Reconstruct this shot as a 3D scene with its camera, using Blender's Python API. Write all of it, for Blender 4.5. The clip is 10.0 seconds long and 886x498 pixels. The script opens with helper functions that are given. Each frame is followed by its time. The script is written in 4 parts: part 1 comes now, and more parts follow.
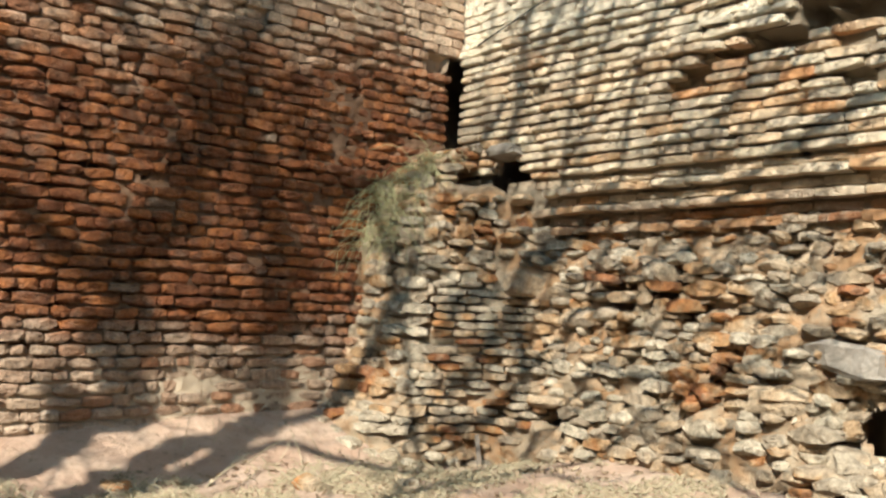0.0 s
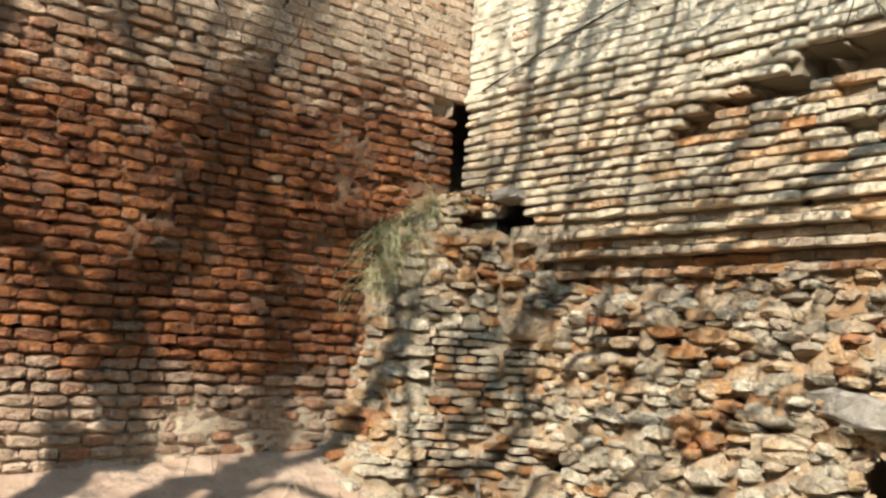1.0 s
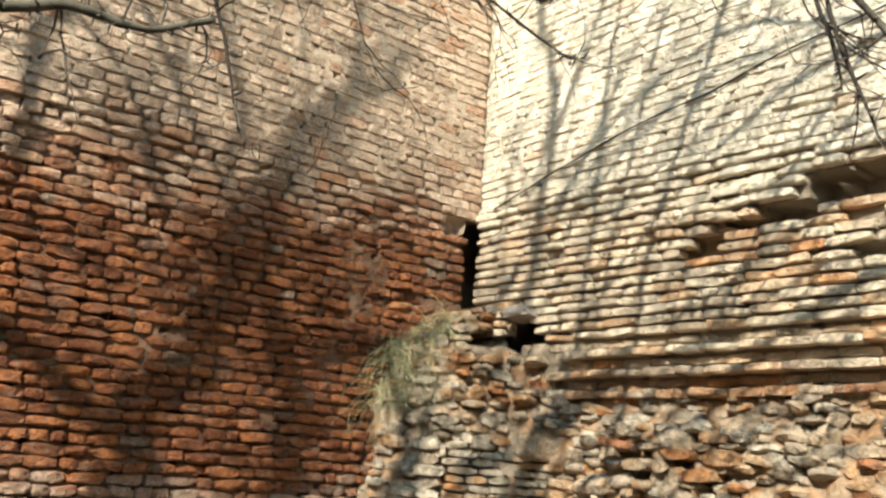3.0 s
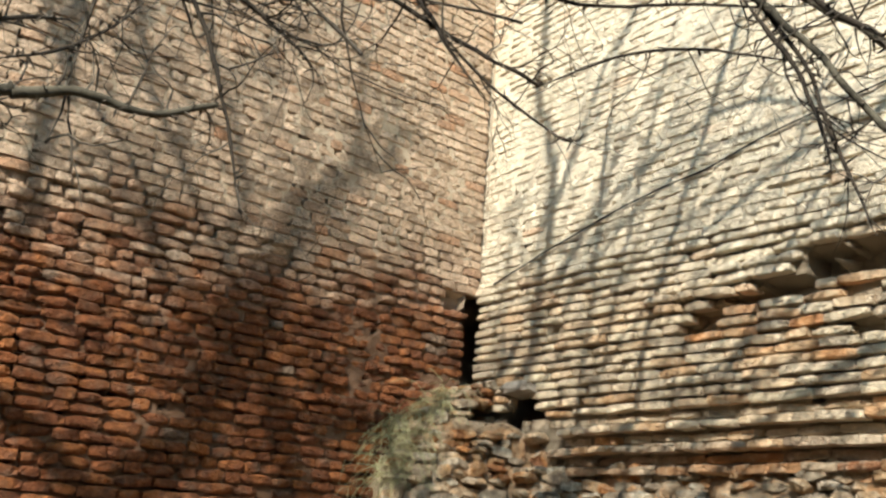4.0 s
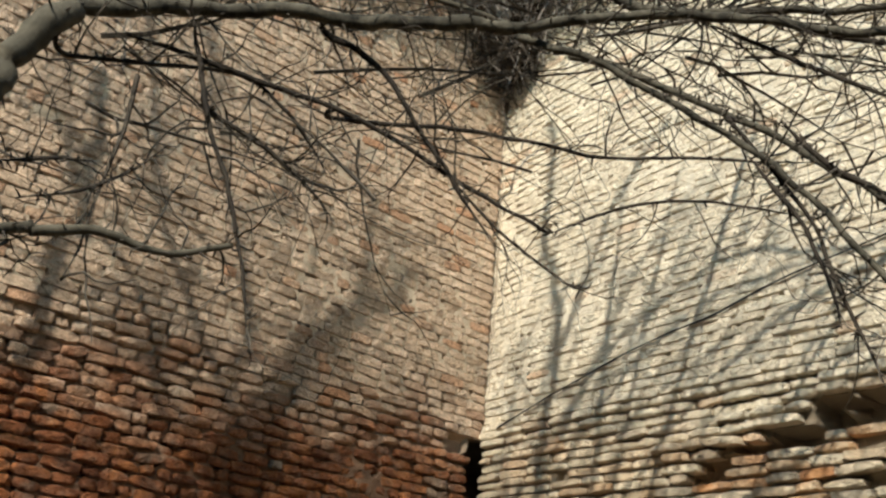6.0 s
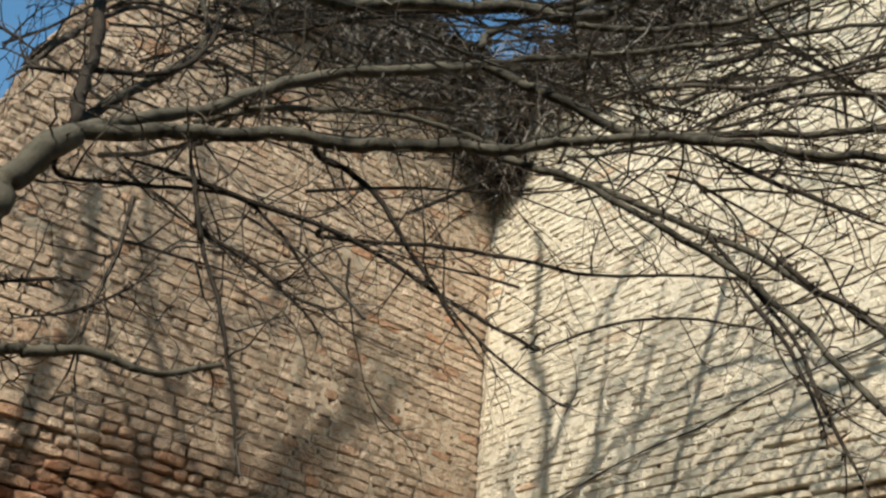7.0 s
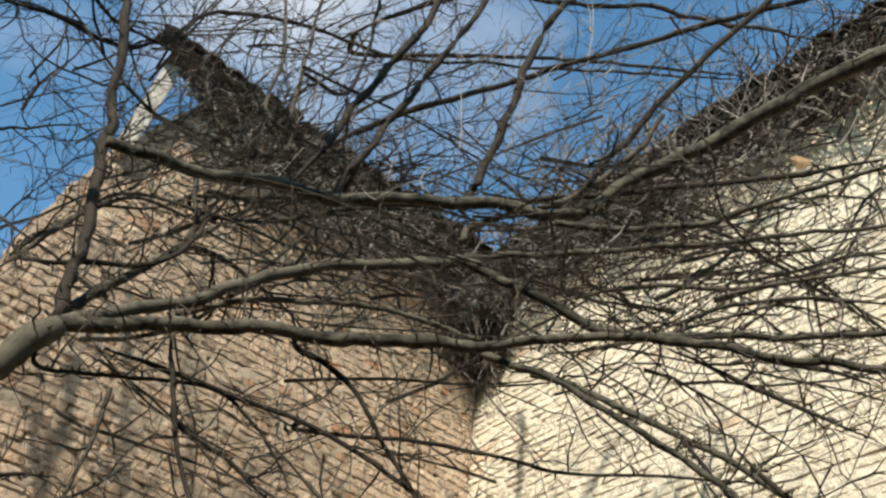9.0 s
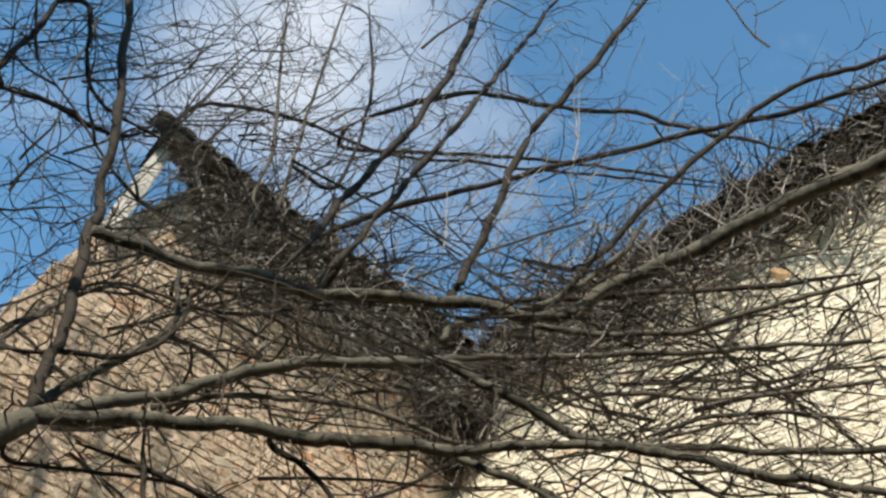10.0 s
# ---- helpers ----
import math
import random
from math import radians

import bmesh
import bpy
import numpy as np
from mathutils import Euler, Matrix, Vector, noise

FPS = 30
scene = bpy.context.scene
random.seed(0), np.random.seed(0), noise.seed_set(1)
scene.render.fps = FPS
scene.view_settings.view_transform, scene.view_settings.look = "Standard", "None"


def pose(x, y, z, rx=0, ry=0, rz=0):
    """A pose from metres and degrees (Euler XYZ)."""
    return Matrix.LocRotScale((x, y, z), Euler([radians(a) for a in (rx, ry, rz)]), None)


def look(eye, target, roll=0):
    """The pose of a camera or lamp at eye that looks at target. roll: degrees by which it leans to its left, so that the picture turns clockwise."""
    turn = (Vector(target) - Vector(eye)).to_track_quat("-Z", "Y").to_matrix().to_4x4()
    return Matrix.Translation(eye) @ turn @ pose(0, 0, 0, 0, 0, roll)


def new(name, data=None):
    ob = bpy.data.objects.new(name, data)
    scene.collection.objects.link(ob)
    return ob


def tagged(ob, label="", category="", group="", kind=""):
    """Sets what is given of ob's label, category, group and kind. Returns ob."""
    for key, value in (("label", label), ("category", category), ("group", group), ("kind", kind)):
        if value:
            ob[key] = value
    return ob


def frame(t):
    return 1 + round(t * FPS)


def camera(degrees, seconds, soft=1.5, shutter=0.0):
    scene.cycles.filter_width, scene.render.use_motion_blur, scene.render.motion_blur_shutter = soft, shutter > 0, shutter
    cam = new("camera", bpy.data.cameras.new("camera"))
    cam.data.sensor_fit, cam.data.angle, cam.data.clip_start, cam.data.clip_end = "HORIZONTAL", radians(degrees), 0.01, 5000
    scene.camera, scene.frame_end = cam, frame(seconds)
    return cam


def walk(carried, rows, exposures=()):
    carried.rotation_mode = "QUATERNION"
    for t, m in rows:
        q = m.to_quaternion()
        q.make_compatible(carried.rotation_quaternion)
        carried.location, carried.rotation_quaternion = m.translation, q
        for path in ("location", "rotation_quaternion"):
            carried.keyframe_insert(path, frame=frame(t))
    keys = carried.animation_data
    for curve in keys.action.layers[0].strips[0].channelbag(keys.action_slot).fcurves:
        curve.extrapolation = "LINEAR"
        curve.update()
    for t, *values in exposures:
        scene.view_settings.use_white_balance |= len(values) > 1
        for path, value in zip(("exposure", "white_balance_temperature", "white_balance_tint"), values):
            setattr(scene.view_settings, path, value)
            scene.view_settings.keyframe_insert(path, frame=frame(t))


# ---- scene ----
cam = camera(49.2, 10.0, soft=2.5)
PATH = [
    (0.0, 0.000, -7.500, 1.020, 3.69, -2.31, 0.32),
    (0.5, -0.004, -7.517, 1.020, 4.75, -2.57, 0.35),
    (1.0, -0.009, -7.522, 1.024, 6.16, -3.13, 0.35),
    (1.5, -0.010, -7.525, 1.027, 7.43, -3.50, 0.52),
    (2.0, -0.011, -7.528, 1.029, 8.91, -3.58, 0.77),
    (2.5, -0.014, -7.535, 1.035, 10.72, -3.81, 0.89),
    (4.0, -0.007, -7.582, 1.054, 17.16, -3.79, 0.91),
    (4.5, -0.010, -7.583, 1.064, 18.82, -4.01, 1.04),
    (5.0, -0.015, -7.581, 1.064, 20.70, -4.34, 1.17),
    (5.5, -0.022, -7.583, 1.064, 22.69, -4.96, 0.89),
    (7.0, -0.032, -7.653, 1.084, 31.58, -4.61, -0.01),
    (7.5, -0.025, -7.674, 1.099, 34.27, -4.31, -0.35),
    (8.0, -0.020, -7.687, 1.104, 36.64, -4.04, -0.41),
    (8.5, -0.017, -7.707, 1.118, 38.82, -4.49, -0.84),
    (9.0, -0.010, -7.745, 1.138, 41.52, -5.10, -1.38),
    (9.5, -0.014, -7.769, 1.153, 44.14, -5.68, -2.43),
    (10.0, -0.010, -7.788, 1.168, 46.84, -5.86, -3.48),
]
walk(cam, [(t, pose(x, y, z, 90 + pitch, roll, yaw)) for t, x, y, z, yaw, pitch, roll in
           [(t, x, y, z, yaw, pitch, roll) for t, x, y, z, pitch, roll, yaw in PATH]],
     exposures=((0.0, 1.06), (2.5, 1.28), (4.0, 0.87), (5.5, 0.50), (7.5, 0.37), (10.0, 0.68)))

# ---- light: a low spring sun from behind and a little to one side ----
SUN_WAY = Vector((0.221, 0.756, -0.616)).normalized()
SUN_ELEV = math.asin(-SUN_WAY.z)
sun = new("sun", bpy.data.lights.new("sun", "SUN"))
sun.data.energy, sun.data.angle, sun.data.color = 5.0, radians(0.55), (1.0, 0.94, 0.82)
sun.matrix_world = look((0, 0, 0), SUN_WAY)

CLOUD = Vector((-0.13, 0.545, 0.83)).normalized()
world = bpy.data.worlds.new("world")
scene.world = world
world.use_nodes = True
wn, wl = world.node_tree.nodes, world.node_tree.links
sky = wn.new("ShaderNodeTexSky")
sky.sky_type, sky.sun_disc = "NISHITA", False
sky.sun_elevation, sky.sun_rotation = SUN_ELEV, math.atan2(-SUN_WAY.x, -SUN_WAY.y)
sky.air_density, sky.dust_density, sky.ozone_density = 1.0, 0.8, 1.0
cloud_co = wn.new("ShaderNodeTexCoord")
cloud = wn.new("ShaderNodeTexNoise")
cloud.inputs["Scale"].default_value, cloud.inputs["Detail"].default_value = 2.4, 8.0
cloud_ramp = wn.new("ShaderNodeValToRGB")
cloud_ramp.color_ramp.elements[0].position, cloud_ramp.color_ramp.elements[1].position = 0.54, 0.92
cloud_mix = wn.new("ShaderNodeMix")
cloud_mix.data_type = "RGBA"
cloud_mix.inputs["B"].default_value = (7.2, 7.4, 7.7, 1)
wl.new(cloud_co.outputs["Generated"], cloud.inputs["Vector"])
cloud_at = wn.new("ShaderNodeVectorMath")
cloud_at.operation = "DOT_PRODUCT"
cloud_at.inputs[1].default_value = CLOUD
cloud_near = wn.new("ShaderNodeMapRange")
cloud_near.inputs["From Min"].default_value, cloud_near.inputs["From Max"].default_value = 0.972, 1.0
cloud_near.inputs["To Min"].default_value, cloud_near.inputs["To Max"].default_value = -0.01, 0.16
cloud_sum = wn.new("ShaderNodeMath")
wl.new(cloud_co.outputs["Generated"], cloud_at.inputs[0])
wl.new(cloud_at.outputs["Value"], cloud_near.inputs["Value"])
wl.new(cloud_near.outputs["Result"], cloud_sum.inputs[0])
wl.new(cloud.outputs["Fac"], cloud_sum.inputs[1])
wl.new(cloud_sum.outputs[0], cloud_ramp.inputs["Fac"])
sky_tint = wn.new("ShaderNodeMix")
sky_tint.data_type, sky_tint.blend_type = "RGBA", "MULTIPLY"
sky_tint.inputs["Factor"].default_value = 1.0
sky_tint.inputs["B"].default_value = (1.08, 1.65, 1.71, 1)
wl.new(cloud_ramp.outputs["Color"], cloud_mix.inputs["Factor"])
wl.new(sky.outputs["Color"], sky_tint.inputs["A"])
wl.new(sky_tint.outputs["Result"], cloud_mix.inputs["A"])
wl.new(cloud_mix.outputs["Result"], wn["Background"].inputs["Color"])
wn["Background"].inputs["Strength"].default_value = 0.092


# ---- materials ----
class Net:
    """A node material in short."""

    def __init__(self, name, rough=0.9):
        self.mat = bpy.data.materials.new(name)
        self.mat.use_nodes = True
        self.n, self.l = self.mat.node_tree.nodes, self.mat.node_tree.links
        self.bsdf = self.n["Principled BSDF"]
        self.bsdf.inputs["Roughness"].default_value = rough
        self.bsdf.inputs["Specular IOR Level"].default_value = 0.25
        self.geo = self.n.new("ShaderNodeNewGeometry")

    def put(self, socket, value):
        if isinstance(value, bpy.types.NodeSocket):
            self.l.new(value, socket)
        else:
            socket.default_value = value

    def noise(self, scale, detail=4.0, rough=0.55, co=None, distort=0.0):
        n = self.n.new("ShaderNodeTexNoise")
        n.inputs["Scale"].default_value, n.inputs["Detail"].default_value = scale, detail
        n.inputs["Roughness"].default_value, n.inputs["Distortion"].default_value = rough, distort
        self.l.new(co or self.geo.outputs["Position"], n.inputs["Vector"])
        return n.outputs["Fac"]

    def ramp(self, fac, *stops):
        r = self.n.new("ShaderNodeValToRGB")
        e = r.color_ramp.elements
        while len(e) < len(stops):
            e.new(0.5)
        for el, (p, c) in zip(e, stops):
            el.position, el.color = p, (*c, 1) if len(c) == 3 else c
        self.put(r.inputs["Fac"], fac)
        return r.outputs["Color"]

    def step(self, fac, a, b):
        m = self.n.new("ShaderNodeMapRange")
        m.interpolation_type = "SMOOTHSTEP"
        self.put(m.inputs["Value"], fac)
        m.inputs["From Min"].default_value, m.inputs["From Max"].default_value = a, b
        return m.outputs["Result"]

    def math(self, op, a, b=0.0):
        m = self.n.new("ShaderNodeMath")
        m.operation = op
        self.put(m.inputs[0], a)
        self.put(m.inputs[1], b)
        return m.outputs[0]

    def mix(self, fac, a, b, mode="MIX"):
        m = self.n.new("ShaderNodeMix")
        m.data_type, m.blend_type = "RGBA", mode
        self.put(m.inputs["Factor"], fac)
        self.put(m.inputs["A"], a if isinstance(a, bpy.types.NodeSocket) else (*a, 1))
        self.put(m.inputs["B"], b if isinstance(b, bpy.types.NodeSocket) else (*b, 1))
        return m.outputs["Result"]

    def axis(self, k):
        s = self.n.new("ShaderNodeSeparateXYZ")
        self.l.new(self.geo.outputs["Position"], s.inputs[0])
        return s.outputs[k]

    def piece(self):
        """A random number for each loose piece."""
        info = self.n.new("ShaderNodeObjectInfo")
        return self.math("FRACT", self.math("ADD", info.outputs["Random"], self.geo.outputs["Random Per Island"]))

    def bump(self, height, strength=0.5, distance=0.01):
        b = self.n.new("ShaderNodeBump")
        b.inputs["Strength"].default_value, b.inputs["Distance"].default_value = strength, distance
        self.l.new(height, b.inputs["Height"])
        self.l.new(b.outputs["Normal"], self.bsdf.inputs["Normal"])

    def done(self, colour):
        self.put(self.bsdf.inputs["Base Color"], colour if isinstance(colour, bpy.types.NodeSocket) else (*colour, 1))
        return self.mat


RED = ((0.0, (0.13, 0.047, 0.024)), (0.22, (0.33, 0.115, 0.042)), (0.45, (0.21, 0.078, 0.036)), (0.66, (0.44, 0.165, 0.056)), (0.82, (0.26, 0.10, 0.046)), (0.93, (0.21, 0.135, 0.09)), (1.0, (0.33, 0.24, 0.17)))
PALE = ((0.0, (0.500, 0.362, 0.250)), (0.25, (0.710, 0.526, 0.369)), (0.5, (0.580, 0.429, 0.302)), (0.75, (0.790, 0.598, 0.430)), (0.91, (0.660, 0.478, 0.331)), (1.0, (0.540, 0.289, 0.161)))
FOOT = ((0.0, (0.40, 0.275, 0.19)), (0.3, (0.56, 0.41, 0.29)), (0.55, (0.42, 0.27, 0.18)), (0.8, (0.62, 0.48, 0.355)), (1.0, (0.44, 0.21, 0.11)))
CREAM = ((0.0, (0.76, 0.65, 0.48)), (0.35, (0.88, 0.77, 0.585)), (0.7, (0.82, 0.705, 0.53)), (0.95, (0.89, 0.79, 0.61)), (1.0, (0.70, 0.48, 0.31)))
MIXED = ((0.0, (0.64, 0.51, 0.36)), (0.25, (0.84, 0.70, 0.50)), (0.5, (0.56, 0.445, 0.32)), (0.68, (0.78, 0.60, 0.40)), (0.82, (0.68, 0.43, 0.235)), (0.92, (0.62, 0.30, 0.125)), (1.0, (0.42, 0.20, 0.10)))
LEDGE = ((0.0, (0.40, 0.29, 0.20)), (0.35, (0.60, 0.46, 0.32)), (0.58, (0.46, 0.27, 0.145)), (0.75, (0.50, 0.235, 0.09)), (1.0, (0.28, 0.125, 0.06)))
STONE = ((0.0, (0.502, 0.419, 0.302)), (0.22, (0.688, 0.595, 0.446)), (0.42, (0.400, 0.321, 0.233)), (0.58, (0.614, 0.465, 0.307)), (0.74, (0.502, 0.307, 0.153)), (0.88, (0.521, 0.237, 0.088)), (1.0, (0.372, 0.158, 0.070)))


def worn(net, colour, dust=(0.52, 0.44, 0.33), amount=0.45, soot=0.5, grit=0.45):
    """Lime dust, soot, chips and grain over a brick's own colour."""
    grain, chips = net.noise(75.0, 5.0, 0.7), net.noise(27.0, 5.0, 0.65)
    colour = net.mix(net.math("MULTIPLY", net.step(net.noise(11.0, 6.0, 0.7), 0.48, 0.7), amount), colour, dust)
    colour = net.mix(net.math("MULTIPLY", net.step(net.noise(3.1, 6.0, 0.7, distort=0.6), 0.52, 0.75), soot), colour, (0.16, 0.12, 0.09))
    colour = net.mix(0.7, colour, net.ramp(chips, (0.3, (grit, grit, grit)), (0.55, (1.0, 1.0, 1.0)), (0.75, (1.25, 1.25, 1.22))), "MULTIPLY")
    colour = net.mix(0.5, colour, net.ramp(grain, (0.25, (grit, grit, grit)), (0.6, (1.0, 1.0, 1.0))), "MULTIPLY")
    net.bump(net.math("ADD", net.math("MULTIPLY", grain, 0.6), net.math("MULTIPLY", chips, 2.0)), 1.0, 0.022)
    return net.done(colour)


def left_brick():
    net = Net("left_brick")
    r = net.piece()
    wide = net.math("SUBTRACT", net.noise(1.3, 6.0, 0.65), 0.5)
    low = net.math("ADD", net.math("ADD", net.axis(2), net.math("MULTIPLY", wide, 0.5)), net.math("MULTIPLY", r, 0.16))
    high = net.math("ADD", net.math("ADD", net.axis(2), net.math("MULTIPLY", wide, 1.5)), net.math("MULTIPLY", net.axis(0), -0.10))
    red = net.step(net.math("ADD", high, net.math("MULTIPLY", r, 0.3)), 3.55, 2.8)
    patch = net.math("ADD", net.math("MULTIPLY", r, 0.5), net.math("MULTIPLY", net.step(net.noise(2.3, 3.0, 0.6), 0.32, 0.68), 0.5))
    colour = net.mix(red, net.ramp(r, *PALE), net.ramp(patch, *RED))
    colour = net.mix(net.step(low, 1.0, 0.82), colour, net.ramp(r, *FOOT))
    return worn(net, colour, (0.40, 0.285, 0.19), 0.32, 0.55, 0.42)


def right_brick():
    net = Net("right_brick")
    r = net.piece()
    h = net.math("ADD", net.axis(2), net.math("MULTIPLY", net.math("SUBTRACT", net.noise(1.3, 4.0, 0.6), 0.5), 0.9))
    h = net.math("ADD", h, net.math("MULTIPLY", net.axis(0), 0.13))
    colour = net.mix(net.step(h, 2.6, 3.25), net.ramp(net.math("ADD", net.math("MULTIPLY", r, 0.84), net.math("MULTIPLY", net.step(net.noise(1.7, 3.0, 0.5), 0.48, 0.68), 0.14)), *MIXED), net.ramp(r, *CREAM))
    colour = net.mix(net.step(net.math("ADD", net.axis(2), net.math("MULTIPLY", r, 0.1)), 1.84, 1.72), colour, net.ramp(r, *LEDGE))
    return worn(net, colour, (0.74, 0.645, 0.48), 0.42, 0.2, 0.76)


def rubble_stone():
    net = Net("rubble_stone")
    mixed = net.math("ADD", net.math("MULTIPLY", net.piece(), 0.66), net.math("MULTIPLY", net.step(net.noise(2.1, 4.0, 0.6), 0.40, 0.62), 0.42))
    return worn(net, net.ramp(mixed, *STONE), (0.56, 0.45, 0.32), 0.5, 0.65, 0.36)


def earthy(name, a, b, c, scale=4.0, strength=0.8, distance=0.03):
    net = Net(name, 0.95)
    col = net.mix(net.step(net.noise(scale, 6.0, 0.6), 0.35, 0.68), a, b)
    col = net.mix(net.step(net.noise(scale * 7, 5.0, 0.7), 0.5, 0.75), col, c)
    net.bump(net.math("ADD", net.noise(scale * 9, 6.0, 0.7), net.noise(scale * 2, 3.0)), strength, distance)
    return net.done(col)


def bark(name, dark, light, scale=30.0):
    net = Net(name, 0.85)
    col = net.mix(net.step(net.noise(scale, 5.0, 0.7), 0.35, 0.7), dark, light)
    col = net.mix(net.math("MULTIPLY", net.step(net.piece(), 0.3, 1.0), 0.5), col, light)
    net.bump(net.noise(scale * 4, 4.0, 0.7), 0.8, 0.004)
    return net.done(col)


M_LEFT, M_RIGHT, M_RUBBLE = left_brick(), right_brick(), rubble_stone()
def wall_mortar(name, low, high, a, b):
    """Raked-out earthy joints below, pale lime pointing higher up."""
    net = Net(name, 0.95)
    rise = net.step(net.math("ADD", net.axis(2), net.math("MULTIPLY", net.noise(1.2, 4.0), 0.8)), a, b)
    foot = net.step(net.math("ADD", net.axis(2), net.math("MULTIPLY", net.noise(2.0, 4.0), 0.5)), 1.1, 0.75)
    col = net.mix(net.math("MAXIMUM", rise, foot), low, high)
    col = net.mix(net.math("MULTIPLY", net.step(net.noise(14.0, 6.0, 0.7), 0.5, 0.8), 0.4), col, (0.20, 0.15, 0.11))
    net.bump(net.math("ADD", net.noise(40.0, 6.0, 0.7), net.noise(9.0, 3.0)), 0.9, 0.02)
    return net.done(col)


M_MORTAR_L = wall_mortar("lime_mortar_tan", (0.19, 0.110, 0.066), (0.49, 0.395, 0.285), 3.1, 3.6)
M_MORTAR_R = wall_mortar("lime_mortar_cream", (0.30, 0.24, 0.17), (0.74, 0.65, 0.50), 3.3, 3.7)
M_RUBBLE_CORE = earthy("crumbled_mortar", (0.56, 0.455, 0.325), (0.52, 0.30, 0.15), (0.40, 0.32, 0.23), 3.0, 1.0, 0.07)
M_SLAB = earthy("grey_stone", (0.34, 0.30, 0.25), (0.26, 0.23, 0.195), (0.42, 0.37, 0.30), 7.0, 0.8, 0.02)
def ground_cover():
    """Pale dusty earth by the wall, dead winter turf farther off."""
    net = Net("ground_cover", 0.95)
    col = net.mix(net.step(net.noise(3.0, 6.0, 0.6), 0.35, 0.68), (0.37, 0.25, 0.18), (0.46, 0.34, 0.255))
    col = net.mix(net.step(net.noise(21.0, 5.0, 0.7), 0.5, 0.75), col, (0.25, 0.185, 0.125))
    turf = net.mix(net.step(net.noise(8.0, 6.0, 0.7), 0.3, 0.7), (0.085, 0.068, 0.036), (0.17, 0.13, 0.08))
    far = net.step(net.math("ADD", net.axis(1), net.math("MULTIPLY", net.noise(1.5, 4.0), 1.2)), -1.9, -2.9)
    net.bump(net.math("ADD", net.noise(27.0, 6.0, 0.7), net.noise(6.0, 3.0)), 0.8, 0.03)
    return net.done(net.mix(far, col, turf))


M_EARTH = ground_cover()
M_BARK = bark("grey_bark", (0.021, 0.018, 0.012), (0.108, 0.095, 0.068), 14.0)
# Darker bark copy: the shade on the shoots' undersides is put into its colour.
M_SHOOT = bark("shaded_bark", (0.015, 0.011, 0.008), (0.042, 0.032, 0.022))
M_TWIG = bark("twig_bark", (0.024, 0.019, 0.015), (0.115, 0.094, 0.070), 60.0)
M_CREEPER = bark("dead_creeper", (0.016, 0.012, 0.009), (0.095, 0.070, 0.050), 40.0)
M_NEST = bark("nest_twig", (0.018, 0.013, 0.010), (0.060, 0.045, 0.033), 40.0)
M_DRY = bark("bleached_twig", (0.16, 0.14, 0.12), (0.34, 0.30, 0.26), 50.0)
M_STRAW = bark("straw", (0.27, 0.23, 0.145), (0.46, 0.40, 0.27), 50.0)
M_TUFT = bark("grey_green_tuft", (0.26, 0.25, 0.12), (0.44, 0.40, 0.23), 50.0)
M_LEAF = bark("dead_leaf", (0.22, 0.16, 0.10), (0.40, 0.32, 0.22), 20.0)
M_RUSSET = bark("russet_leaf", (0.28, 0.17, 0.08), (0.42, 0.29, 0.17), 60.0)
M_TIMBER = bark("weathered_timber", (0.10, 0.08, 0.06), (0.20, 0.17, 0.14), 18.0)
M_BOARD = bark("pale_board", (0.26, 0.24, 0.21), (0.44, 0.40, 0.35), 18.0)
M_TILE = bark("dark_roof_tile", (0.035, 0.030, 0.026), (0.085, 0.070, 0.055), 14.0)
M_CABLE = Net("cable_shade", 0.6).done((0.03, 0.03, 0.03))

# ---- helpers of this scene ----
D_LEFT, D_RIGHT = Vector((-0.758, -0.652, 0)), Vector((0.652, -0.758, 0))
N_LEFT, N_RIGHT = Vector((0.652, -0.758, 0)), Vector((-0.758, -0.652, 0))
UP = Vector((0, 0, 1))


def on_left(s, z, out=0.0):
    return D_LEFT * s + N_LEFT * out + UP * z


def on_right(s, z, out=0.0):
    """The upper wall draws back a little towards the corner."""
    back = 0.075 * min(max((z - 2.95) / 0.2, 0.0), 1.0) * math.exp(-max(s, 0.0) / 0.7)
    return D_RIGHT * s + N_RIGHT * (out - back) + UP * z


def wall_end(z):
    """Where the broken end of the left wall stands."""
    return float(np.interp(z, (4.9, 5.5, 6.57, 7.0, 7.6), (4.2, 4.16, 3.84, 3.6, 3.3)))


def mesh_of(name, verts, faces, material, smooth=False):
    used = sorted({i for q in faces for i in q})
    at = {i: k for k, i in enumerate(used)}
    me = bpy.data.meshes.new(name)
    me.from_pydata([tuple(verts[i]) for i in used], [], [[at[i] for i in q] for q in faces])
    me.materials.append(material)
    if smooth:
        me.shade_smooth()
    me.update()
    return me


def solid(name, verts, faces, material, parent=None, label="", smooth=False, kind=""):
    ob = new(name, mesh_of(name, verts, faces, material, smooth))
    ob.parent = parent
    return tagged(ob, label, kind=kind)


def thing(name, place, label, category, kind="", group=""):
    ob = new(name)
    ob.location = place
    return tagged(ob, label, category, group, kind)


def sway(p, scale, seed=0.0):
    return noise.noise(Vector(p) * scale + Vector((seed, seed * 1.7, -seed)))


def block_faces():
    """Faces of a block of four cross-sections with six corners each."""
    faces = []
    for i in range(3):
        for j in range(6):
            n = (j + 1) % 6
            faces.append([6 * i + j, 6 * (i + 1) + j, 6 * (i + 1) + n, 6 * i + n])
    return faces + [[5, 4, 3, 2, 1, 0], [18, 19, 20, 21, 22, 23]]


BLOCK_FACES = block_faces()


